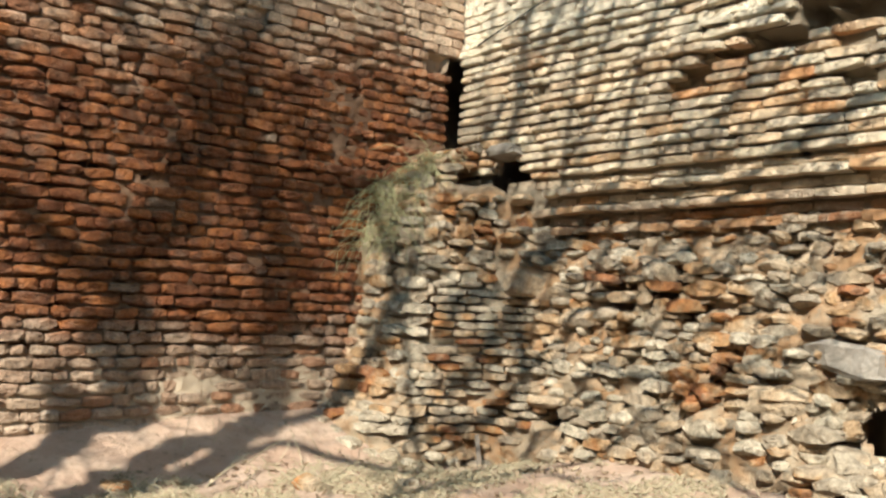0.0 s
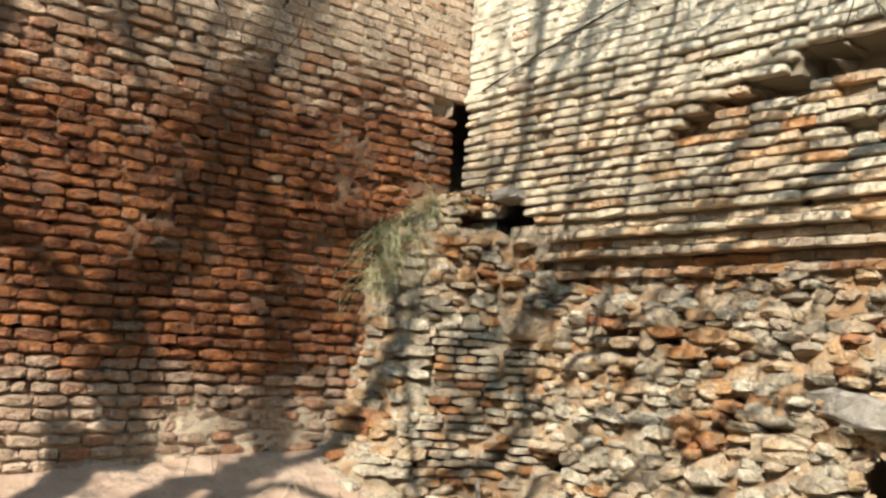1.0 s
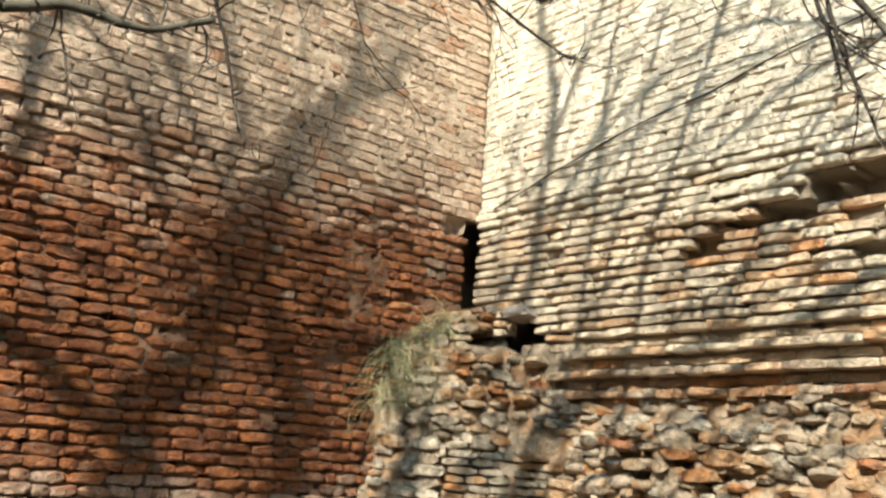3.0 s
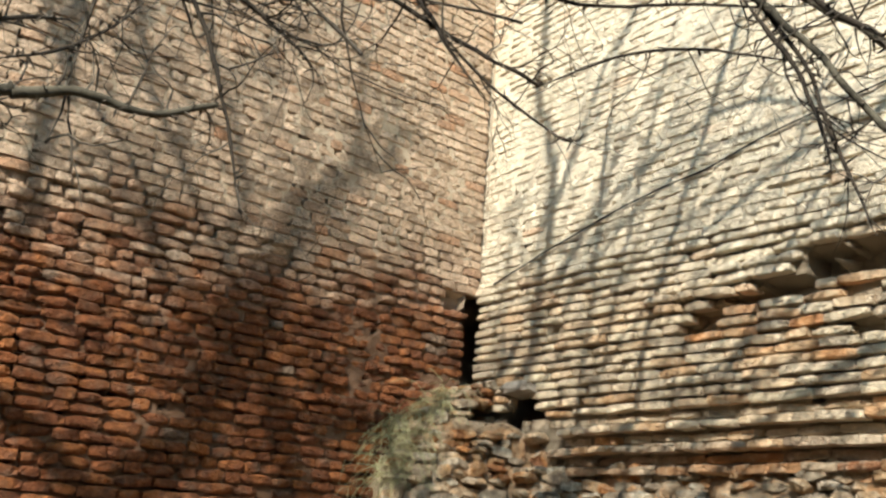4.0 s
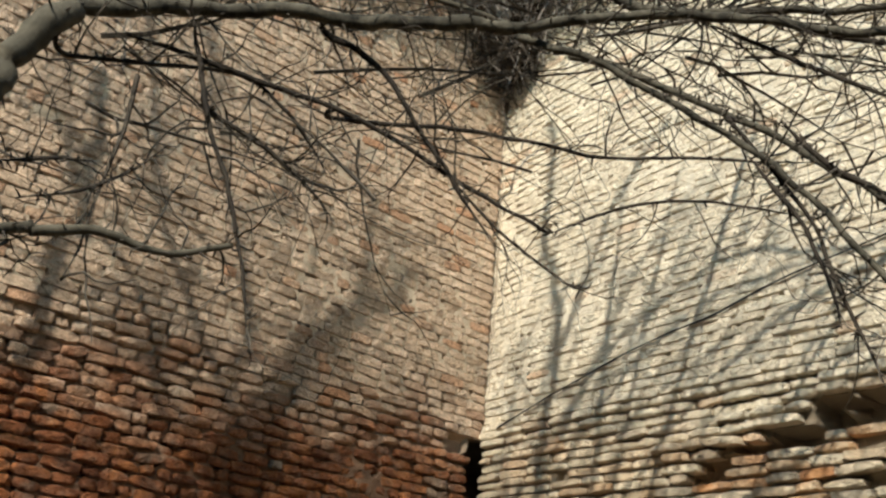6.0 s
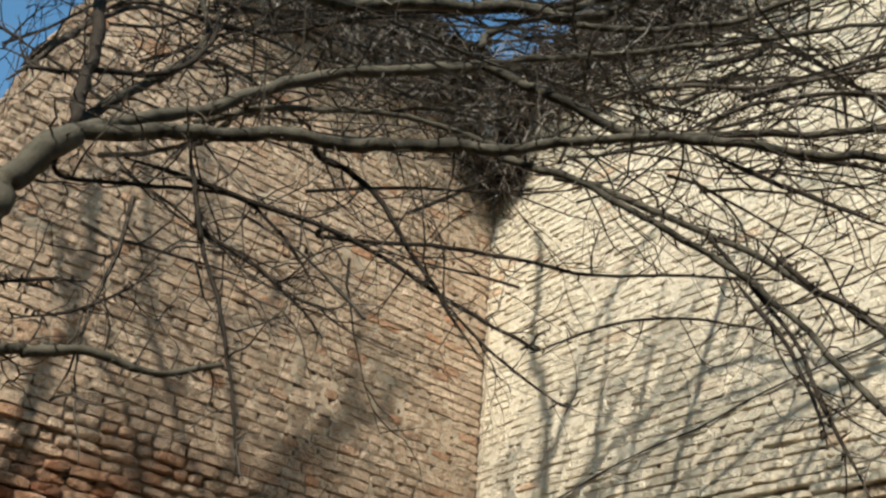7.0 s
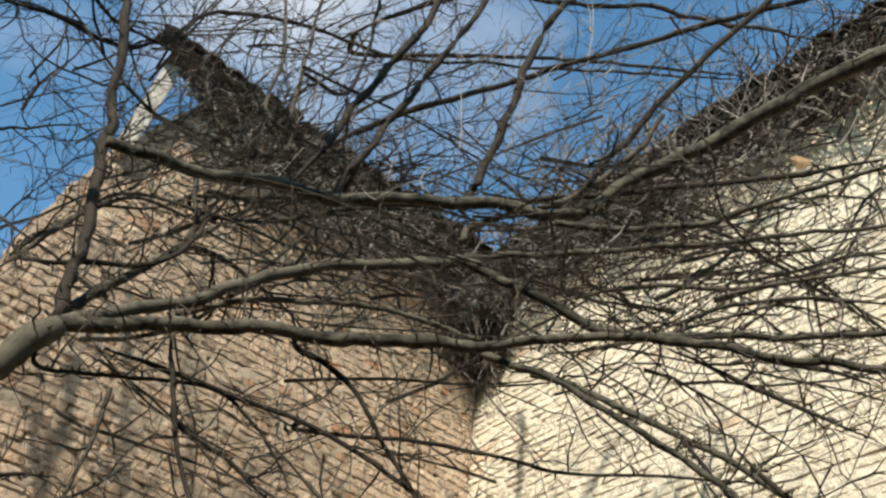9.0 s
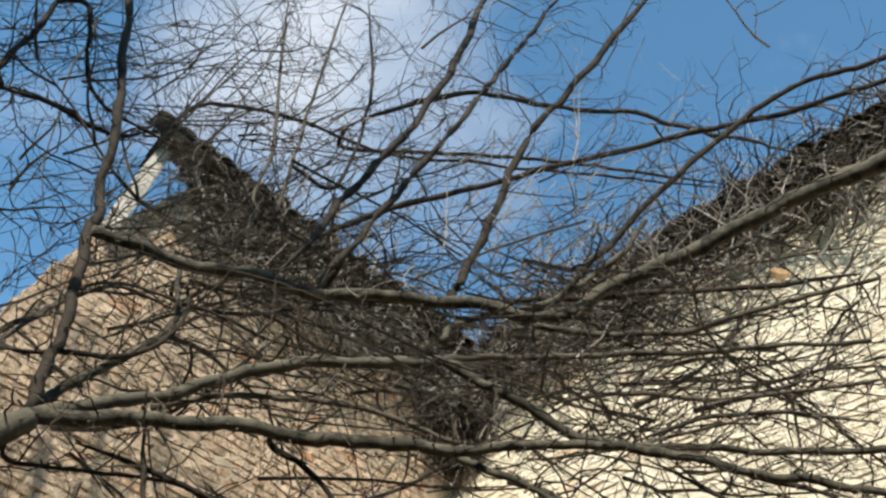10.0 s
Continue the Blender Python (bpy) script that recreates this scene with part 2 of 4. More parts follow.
def block(l, d, h, bevel, rough, rng):
    """Vertices of a worn block l x d x h round its centre, its face towards +y."""
    out = []
    e = [-l / 2, -l / 2 + l * rng.uniform(0.14, 0.36), l / 2 - l * rng.uniform(0.14, 0.36), l / 2]
    skew, belly = rng.uniform(-rough, rough), rng.uniform(-0.3, 0.8) * rough
    for k, x in enumerate(e):
        end = bevel * rng.uniform(0.6, 1.8) if k in (0, 3) else -belly
        top, low, b = h / 2 - 0.7 * end * (k in (0, 3)), -h / 2 + 0.7 * end * (k in (0, 3)), bevel * rng.uniform(0.6, 1.7)
        rise = skew * x / l * 2
        for y, z in ((-d / 2, low), (-d / 2, top), (d / 2 - b - end, top), (d / 2 - end, top - b), (d / 2 - end, low + b), (d / 2 - b - end, low)):
            out.append((x + rng.uniform(-rough, rough) * 0.7, y + rng.uniform(-rough, rough) * (0.8 if y > 0 else 0), z + rise + rng.uniform(-rough, rough) * 0.6))
    return out


class Heap:
    """Pieces gathered into one mesh."""

    def __init__(self):
        self.v, self.f = [], []

    def add(self, verts, faces, m=None):
        k = len(self.v)
        self.v += [m @ Vector(p) for p in verts] if m else verts
        self.f += [[i + k for i in q] for q in faces]

    def tube(self, pts, radii, sides=5):
        k = len(self.v)
        for i, p in enumerate(pts):
            a, b = pts[max(i - 1, 0)], pts[min(i + 1, len(pts) - 1)]
            way = (b - a).normalized()
            side = way.orthogonal().normalized() if abs(way.z) > 0.95 else way.cross(UP).normalized()
            other = way.cross(side)
            for j in range(sides):
                t = 2 * math.pi * j / sides
                self.v.append(p + (side * math.cos(t) + other * math.sin(t)) * radii[i])
        for i in range(len(pts) - 1):
            for j in range(sides):
                n = (j + 1) % sides
                self.f.append([k + i * sides + j, k + i * sides + n, k + (i + 1) * sides + n, k + (i + 1) * sides + j])
        self.f.append([k + j for j in range(sides)][::-1])
        self.f.append([k + (len(pts) - 1) * sides + j for j in range(sides)])

    def made(self, name, material, parent=None, label="", smooth=False, kind=""):
        return solid(name, self.v, self.f, material, parent, label, smooth, kind)


# ---- brick walls ----
HOLES_RIGHT = [(2.90, 3.5, 2.66, 2.83, 0.34), (2.62, 2.92, 2.60, 2.69, 0.3), (2.34, 2.60, 2.58, 2.65, 0.25), (2.1, 2.32, 2.52, 2.59, 0.2), (1.98, 2.25, 2.44, 2.50, 0.2), (1.30, 1.45, 2.84, 2.90, 0.2),
               (3.05, 3.3, 2.30, 2.37, 0.1), (0.48, 0.80, 1.97, 2.17, 0.5), (0.52, 0.70, 2.15, 2.27, 0.5), (0.38, 0.56, 1.91, 2.05, 0.5), (-0.1, 0.22, 6.36, 6.8, 0.5), (3.02, 3.5, 0.38, 0.86, 0.5), (-0.62, 0.02, 2.2, 3.02, 0.5), (1.05, 1.2, 0.26, 0.42, 0.5)]
HOLES_LEFT = [(-0.1, 0.075, 2.2, 3.02, 0.5), (0.13, 0.26, 2.87, 2.99, 0.09), (-0.1, 0.2, 6.36, 6.8, 0.5), (-0.1, -0.064, 3.02, 6.4, 0.14)]


def inside(holes, s, z, grow=0.0):
    for a, b, c, d, deep in holes:
        if a - grow < s < b + grow and c - grow < z < d + grow:
            return deep
    return 0.0


def wall_core(name, on, first, length, low, high, holes, material, label, seed, ends):
    """A thick wall body whose face is the raked-out mortar behind the bricks."""
    step = 0.035
    ns, nz = int((length - first) / step) + 1, int((high - low) / step) + 1
    verts, faces = [], []
    pits, gaps, axis_left = random.Random(int(seed)), random.Random(int(seed) + 1), name == "wall_left"
    for i in range(ns):
        for j in range(nz):
            s, z = first + (length - first) * i / (ns - 1), low + (high - low) * j / (nz - 1)
            lime = min(max((z - (2.95 if axis_left else 3.02) - 0.35 * sway((s, z, seed), 1.5)) / 0.3, 0.0), 1.0)
            if axis_left:
                lime = max(lime, 0.5 * min(max((0.74 + 0.3 * sway((s, z, seed), 2.0) - z) / 0.3, 0.0), 1.0))
            out = (-0.046 if axis_left else -0.058) + (0.0405 if axis_left else 0.0555) * lime + (0.014 - 0.010 * lime) * (sway((s, z, seed), 6.0) + sway((s, z, seed), 15.0))
            out += (0.03 - 0.024 * max(lime, z < 0.9)) * max(0.0, sway((s, z, seed + 3), 2.2) + 0.1)
            dip = inside(holes, s, z, 0.01)
            if 0 < dip < 0.45:
                out -= 0.6 * dip
            if axis_left and z > 3.02 and s < -0.04:
                out -= 0.14
            if pits.random() < 0.03 - 0.01 * lime:
                out -= 0.07 - inside(holes, s, z, 0.01) * (inside(holes, s, z, 0.01) < 0.45)
            verts.append(on(s if not axis_left or s < 3.0 else 3.0 + (s - 3.0) * (wall_end(z) - 3.0) / (length - 3.0), z, out))
    flip = ends
    for i in range(ns - 1):
        for j in range(nz - 1):
            mid_s, mid_z = first + (length - first) * (i + 0.5) / (ns - 1), low + (high - low) * (j + 0.5) / (nz - 1)
            if inside(holes, mid_s, mid_z) > 0.45:
                continue
            if mid_z > 3.1 and gaps.random() < (0.115 if axis_left else 0.03):
                continue
            q = [i * nz + j, (i + 1) * nz + j, (i + 1) * nz + j + 1, i * nz + j + 1]
            faces.append(q if flip else q[::-1])
    k = len(verts)
    back = [on(s, z, -0.6) for s, z in ((first, low), (wall_end(low) if axis_left else length, low), (wall_end(high) if axis_left else length, high), (first, high))]
    verts += back
    rim = {"b": [i * nz for i in range(ns)], "r": [(ns - 1) * nz + j for j in range(nz)],
           "t": [i * nz + nz - 1 for i in range(ns - 1, -1, -1)], "l": [j for j in range(nz - 1, -1, -1)]}
    for (a, b), loop in zip(((k, k + 1), (k + 1, k + 2), (k + 2, k + 3), (k + 3, k)), rim.values()):
        if axis_left and a == k + 3:
            continue
        q = loop + [b, a]
        faces.append(q[::-1] if flip else q)
    q = [k, k + 1, k + 2, k + 3]
    faces.append(q[::-1] if flip else q)
    ob = solid(name, verts, faces, material)
    return tagged(ob, label, "wall", kind="structure")


def brick_kinds(lengths, depth, height, material, rng, wear, each=10):
    """Worn brick meshes, several for each length."""
    return {l: [mesh_of("brick", block(l, depth, height * rng.uniform(0.9, 1.06), wear * (0.5 + rng.random()), wear * 0.85, rng), BLOCK_FACES, material) for _ in range(each)] for l in lengths}


def lay(wall, on, axis, length, low, high, pitch, lengths, holes, material, near, seed, drift):
    """Courses of bricks on a wall: the near stretch as single parts, the rest in one mesh."""
    rng = random.Random(seed)
    depth, height = 0.11, pitch - (0.014 if axis else 0.017)
    kinds = brick_kinds(lengths, depth, height, material, rng, 0.0095 if axis else 0.0065)
    sound = brick_kinds(lengths, depth, pitch - 0.009, material, rng, 0.0048)
    rest, single = Heap(), 0
    turn = Matrix((D_LEFT, N_LEFT, UP)).transposed().to_4x4() if axis else Matrix((-D_RIGHT, N_RIGHT, UP)).transposed().to_4x4()
    rows = int((high - low) / pitch)
    for row in range(rows):
        z0 = low + (row + 0.5) * pitch
        shelf = rng.uniform(-0.016, 0.012) if not axis and z0 < 3.15 else rng.uniform(-0.003, 0.003)
        if not axis and z0 < 1.98:
            shelf = rng.uniform(0.03, 0.052) if row % 2 else rng.uniform(-0.05, -0.03)
        s = rng.uniform(0.018, 0.03) if axis else rng.uniform(-0.05, 0.0)
        if 2.2 < z0 < 3.02:
            s = rng.uniform(0.06, 0.10) if axis else rng.uniform(0.02, 0.045)
        elif axis and z0 > 3.02:
            s = rng.uniform(-0.05, -0.034)
        reach = wall_end(z0) if axis else length
        while s < reach - 0.06:
            l = rng.choices(lengths, drift)[0]
            if s + l > reach:
                l = lengths[-1]
            mid = s + l / 2
            s += l + rng.uniform(0.006, 0.017) * (1.0 if axis else 0.7) + (0.006 if z0 > 3.1 and axis else 0.0)
            z = z0 + 0.016 * sway((mid, z0, seed), 0.9) + rng.uniform(-0.003, 0.003)
            if inside(holes, mid, z) or rng.random() < 0.006:
                continue
            if not axis and z < 1.97 and mid < 0.92 + 0.2 * rng.random():
                continue
            decay = max(0.0, sway((mid, z, seed + 5), 1.1) + 0.08) * (1.0 if z < 3.0 else 0.12)
            out = -depth / 2 + 0.004 + rng.uniform(-0.007, 0.007) * (1 if z < 3 else 0.45) + shelf - (0.075 if axis else 0.045) * decay * rng.random() + (0.012 if z < 3 else 0.004) * sway((mid, z, seed + 9), 1.7)
            out += 0.004 * (z > 3.0)
            if z < 3.0:
                out += rng.choice((0, 0, 0, -0.015, 0.008))
            above = z - 2.63 - (mid - 2.1) * 0.16
            if not axis and mid > 1.8 and 0 < above < 0.17:
                out += rng.uniform(0.025, 0.06) - 0.15 * above
            slack = 1 + 3 * decay
            tilt = Euler((rng.gauss(0, 0.03) * slack, rng.gauss(0, 0.012) * slack, rng.gauss(0, 0.025) * slack)).to_matrix().to_4x4()
            m = Matrix.Translation(on(mid, z, out)) @ turn @ tilt
            me = rng.choice((kinds if z < 3.05 + 0.4 * sway((mid, z, seed), 1.5) else sound)[l])
            if single < 300 and near[0] < mid < near[1] and near[2] < z < near[3]:
                single += 1
                ob = new("brick", me)
                ob.parent, ob.matrix_basis = wall, m
            else:
                rest.add([v.co for v in me.vertices], BLOCK_FACES, m)
    if axis:
        end_turn = Matrix((-N_LEFT, D_LEFT, UP)).transposed().to_4x4()
        for row in range(rows):
            o = 0.0
            while o < 0.55:
                l = rng.choice(lengths)
                m = Matrix.Translation(on(wall_end(low + (row + 0.5) * pitch) - 0.035 + rng.uniform(-0.006, 0.006), low + (row + 0.5) * pitch, -o - l / 2)) @ end_turn
                rest.add([v.co for v in rng.choice(kinds[l]).vertices], BLOCK_FACES, m)
                o += l + 0.012
    rest.made("brickwork", material, wall, kind="stuff")


WALL_TOP = 7.5
wall_left = wall_core("wall_left", on_left, -0.09, 4.2, -0.4, 7.6, HOLES_LEFT, M_MORTAR_L,
                      "old red and buff brick wall with eroded joints", 3.0, False)
wall_right = wall_core("wall_right", on_right, -0.6, 7.0, -0.4, 7.55, HOLES_RIGHT, M_MORTAR_R,
                       "sunlit cream brick wall with broken courses", 8.0, True)



def corner_fillet():
    """A worn strip of lime that fills the joint of the two walls."""
    verts, faces, n = [], [], 48
    for i in range(n):
        z = 3.25 + 3.1 * i / (n - 1)
        w = 0.05 + 0.016 * sway((0, 0, z), 5.0, 2.0)
        for along, out in ((-0.004, -0.03), (0.0, 0.012), (w * 0.7, 0.016 + 0.006 * sway((0, 0, z), 9.0)), (w, -0.03)):
            verts.append(on_right(along, z, out))
    for i in range(n - 1):
        for j in range(4):
            faces.append([4 * i + j, 4 * i + 4 + j, 4 * i + 4 + (j + 1) % 4, 4 * i + (j + 1) % 4])
    faces += [[3, 2, 1, 0], [4 * n - 4 + j for j in range(4)]]
    tagged(solid("trim", verts, faces, M_MORTAR_L), "narrow strip of grey lime mortar in the wall corner", "mortar", kind="structure")


corner_fillet()

# ---- rubble at the foot of the corner and of the right wall ----
def lean(z):
    """How far the broken foot of the right wall stands out."""
    t = min(max((1.66 - z) / 1.5, 0.0), 1.0)
    return -0.10 + 0.46 * t ** 0.7


def left_reach(z):
    return float(np.interp(z, (0.0, 0.25, 0.44, 0.8, 1.37, 1.66, 1.92, 2.14, 2.3), (1.32, 1.22, 1.04, 0.92, 0.86, 0.82, 0.72, 0.32, 0.12)))


def front(u, z):
    """A point of the rubble face: u from 0 at the left wall to 1 at the pier's edge, then metres along the right wall."""
    a = on_left(left_reach(z), z, -0.05)
    reach = min(max((2.25 - z) / 2.2, 0.0), 1.0)
    shoulder = 0.15 * min(max((z - 1.2) / 0.4, 0.0), 1.0) * min(max(1.6 - u, 0.0) / 0.6, 1.0)
    b = on_right(0.45 + 0.5 * reach, z, lean(z) + 0.10 * reach + shoulder)
    if u <= 1:
        p = a.lerp(b, u)
        bulge = 0.26 * reach * math.sin(math.pi * min(u * 1.05, 1.0))
        return p + Vector((0, -1, 0)) * bulge
    return on_right(0.45 + 0.5 * reach + (u - 1), z, lean(z) + shoulder)


def rubble_core():
    us = [i / 40 for i in range(41)] + [1.02 + 0.03 * i for i in range(185)]
    zs = [-0.35 + 0.03 * j for j in range(88)]
    verts, faces = [], []
    for u in us:
        for z in zs:
            zz = z if u < 0.62 else min(z, 1.96) if u <= 1 else min(z, max(1.72, 1.96 - (u - 1) * 0.8))
            p = front(u, zz)
            deep = 0.036 + (0.025 if 0.5 < u < 1.02 else 0.0) + 0.06 * sway(p, 4.0, 2.0) + 0.05 * sway(p, 9.0, 3.0) + 0.025 * sway(p, 22.0, 5.0)
            for q, r in (((3.46, 0.52), 0.3), ((1.36, 0.38), 0.1), ((1.75, 1.15), 0.14), ((2.3, 0.9), 0.12), ((1.55, 1.36), 0.12), ((2.05, 1.22), 0.12), ((2.3, 1.12), 0.11), ((2.6, 0.75), 0.12)):
                s = p.dot(D_RIGHT)
                dist = math.hypot(s - q[0], zz - q[1]) / r
                if dist < 1:
                    deep += (0.4 if r == 0.3 else 0.3 if r == 0.1 else 0.14) * (1 - dist ** 4)
            n = N_RIGHT if u > 1 else Vector((0, -1, 0))
            verts.append(p - n * deep)
    nz = len(zs)
    for i in range(len(us) - 1):
        for j in range(nz - 1):
            p = (verts[i * nz + j] + verts[(i + 1) * nz + j + 1]) / 2
            if any(math.hypot(p.dot(D_RIGHT) - a, p.z - b) < r for a, b, r in ((3.46, 0.52, 0.19), (1.36, 0.38, 0.075))):
                continue
            faces.append([i * nz + j, (i + 1) * nz + j, (i + 1) * nz + j + 1, i * nz + j + 1])
    ob = solid("rubble_foot", verts, faces, M_RUBBLE_CORE, smooth=True)
    return tagged(ob, "crumbling rubble and mortar foot of the brick walls", "rubble masonry", kind="structure")


rubble = rubble_core()


def rock(l, d, h, rng):
    """A broken stone: rings of uneven corners, flat-bedded, pointed towards its ends."""
    verts, n = [], 7
    turn, flat = rng.uniform(0, 6.3), rng.uniform(0.55, 0.9)
    for x, w in ((-0.5, 0.35), (-0.3, 0.85), (0.05, 1.0), (0.34, 0.8), (0.5, 0.3)):
        lift, push = rng.uniform(-0.12, 0.12) * h, rng.uniform(-0.1, 0.1) * d
        for j in range(n):
            t = turn + 2 * math.pi * j / n + rng.uniform(-0.2, 0.2)
            c, v = math.cos(t), math.sin(t)
            r = w * rng.uniform(0.82, 1.12)
            verts.append((x * l + rng.uniform(-0.04, 0.04) * l, push + 0.5 * d * r * math.copysign(abs(c) ** flat, c), lift + 0.5 * h * r * math.copysign(abs(v) ** flat, v)))
    faces = [[n * i + j, n * (i + 1) + j, n * (i + 1) + (j + 1) % n, n * i + (j + 1) % n] for i in range(4) for j in range(n)]
    return mesh_of("stone", verts, faces + [list(range(n))[::-1], [4 * n + j for j in range(n)]], M_RUBBLE, rng.random() < 0.6)


def lay_rubble():
    rng = random.Random(77)
    stones = [mesh_of("stone", block(rng.uniform(0.09, 0.22), 0.15, rng.uniform(0.045, 0.082), 0.013 + 0.013 * rng.random(), 0.012, rng), BLOCK_FACES, M_RUBBLE) for _ in range(18)]
    tiles = [mesh_of("stone", block(rng.uniform(0.10, 0.21), 0.15, rng.uniform(0.040, 0.047), 0.007 + 0.005 * rng.random(), 0.005, rng), BLOCK_FACES, M_RUBBLE) for _ in range(12)]
    chips = [rock(rng.uniform(0.09, 0.20), 0.20, rng.uniform(0.05, 0.085), rng) for _ in range(22)] + [rock(rng.uniform(0.2, 0.28), 0.24, rng.uniform(0.08, 0.115), rng) for _ in range(3)]
    rest, single = Heap(), 0
    z = 0.02
    while z < 2.25:
        u = 0.02 + rng.random() * 0.08
        while u < 5.2:
            p = front(u, z)
            ahead = front(u + 0.02, z)
            way = (ahead - p).normalized()
            run = (ahead - p).length / 0.02
            coursed = 0.5 < u < 1.25 and 0.14 < z < 1.2
            me = rng.choice(tiles if coursed else stones if (u < 0.5 and rng.random() < 0.7 or rng.random() < 0.3) else chips)
            l = max(v.co.x for v in me.vertices) * 2 + 0.014
            u += max(l, 0.08) / run
            if z > 1.62 and u > 1.0 and z > 2.2 - (u - 1) * 1.1:
                continue
            s = p.dot(D_RIGHT)
            if z > 1.9 and s > 0.3:
                continue
            if math.hypot(s - 3.46, z - 0.52) < 0.3 or math.hypot((s - 1.36) * 0.6, z - 0.38) < 0.075 or rng.random() < (0.03 if coursed else 0.4 if z < 0.2 else 0.07):
                continue
            loose = 0.07 if coursed else 0.26 if u < 1.1 else 0.22
            n = way.cross(UP)
            spot = p + way * (l / 2) + n * (rng.gauss(0, 0.052) * (0.3 + 1.4 * loose) - 0.062) + UP * rng.gauss(0, 0.02 * loose)
            base = Matrix((way, -n, UP)).transposed().to_4x4()
            tilt = Euler((rng.gauss(0, 0.12 * loose + 0.04), rng.gauss(0, 0.16 * loose + 0.02), rng.gauss(0, 0.2 * loose + 0.05))).to_matrix().to_4x4()
            m = Matrix.Translation(spot) @ base @ tilt
            if single < 300 and -0.5 < s < 2.4 and z < 1.7:
                single += 1
                ob = new("stone", me)
                ob.parent, ob.matrix_basis = rubble, m
            else:
                rest.add([v.co for v in me.vertices], [list(q.vertices) for q in me.polygons], m)
        z += 0.057
    for k in range(60):
        t, r = 2 * math.pi * k / 60 + rng.uniform(-0.1, 0.1), rng.uniform(0.17, 0.3)
        z = 0.52 + r * math.sin(t)
        m = Matrix.Translation(on_right(3.46 + r * math.cos(t), z, lean(z) - rng.uniform(0.05, 0.12) - 0.6 * (0.3 - r))) @ Euler((rng.gauss(0, 0.3), rng.gauss(0, 0.3), rng.uniform(0, 6.3))).to_matrix().to_4x4()
        me = rng.choice(chips + stones)
        rest.add([v.co for v in me.vertices], [list(q.vertices) for q in me.polygons], m)
    rest.made("stonework", M_RUBBLE, rubble, kind="stuff")


# ---- ground: one sheet with an earth bank along the left wall ----
def ground_height(x, y):
    p = Vector((x, y, 0))
    off, s = p.dot(N_LEFT), p.dot(D_LEFT)
    near = max(0.0, 1 - max(off, 0.0) / 0.85)
    bank = (0.34 - 0.05 * max(s - 1.0, 0.0)) * near ** 1.3
    fade = 1.0 if s > 0 else max(0.0, 1 + s)
    down = -0.12 * min(max(-y - 3.0, 0.0), 4.0)
    side, run = p.dot(N_RIGHT), p.dot(D_RIGHT)
    bank_right = 0.17 * min(max(run - 0.9, 0.0), 1.0) * min(max(1.0 - (side - 0.4) / 0.9, 0.0), 1.0)
    return bank * fade + bank_right + down + 0.02 * sway(p, 2.3) + 0.012 * sway(p, 7.0) + 0.006 * sway(p, 19.0)


def build_ground():
    def axis(fine_a, fine_b, step, far):
        mid = [fine_a + step * i for i in range(int((fine_b - fine_a) / step) + 1)]
        lo, hi, w = [], [], step
        a, b = fine_a, mid[-1]
        while a > -far:
            w *= 1.5
            a, b = a - w, b + w
            lo.append(a)
            hi.append(b)
        return lo[::-1] + mid + hi
    xs, ys = axis(-4.0, 5.0, 0.06, 900), axis(-4.2, 1.2, 0.06, 900)
    verts = [(x, y, ground_height(x, y)) for x in xs for y in ys]
    n = len(ys)
    faces = [[i * n + j, (i + 1) * n + j, (i + 1) * n + j + 1, i * n + j + 1] for i in range(len(xs) - 1) for j in range(n - 1)]
    return tagged(solid("ground", verts, faces, M_EARTH, smooth=True), "dry pinkish earth banked against the wall", "ground", kind="structure")


ground = build_ground()


def blades(heap, spots, length, radius, droop, rng, lean_way=None):
    for p in spots:
        way = Vector((rng.gauss(0, 0.6), rng.gauss(0, 0.6), rng.uniform(0.3, 1.0)))
        if lean_way:
            way += lean_way
        way.normalize()
        l = length * rng.uniform(0.4, 1.2)
        pts, q = [p], p
        for _ in range(4):
            way = (way + Vector((rng.gauss(0, 0.18), rng.gauss(0, 0.18), -droop))).normalized()
            q = q + way * l / 4
            pts.append(q)
        heap.tube(pts, [radius, radius, radius * 0.8, radius * 0.6, radius * 0.3], 3)


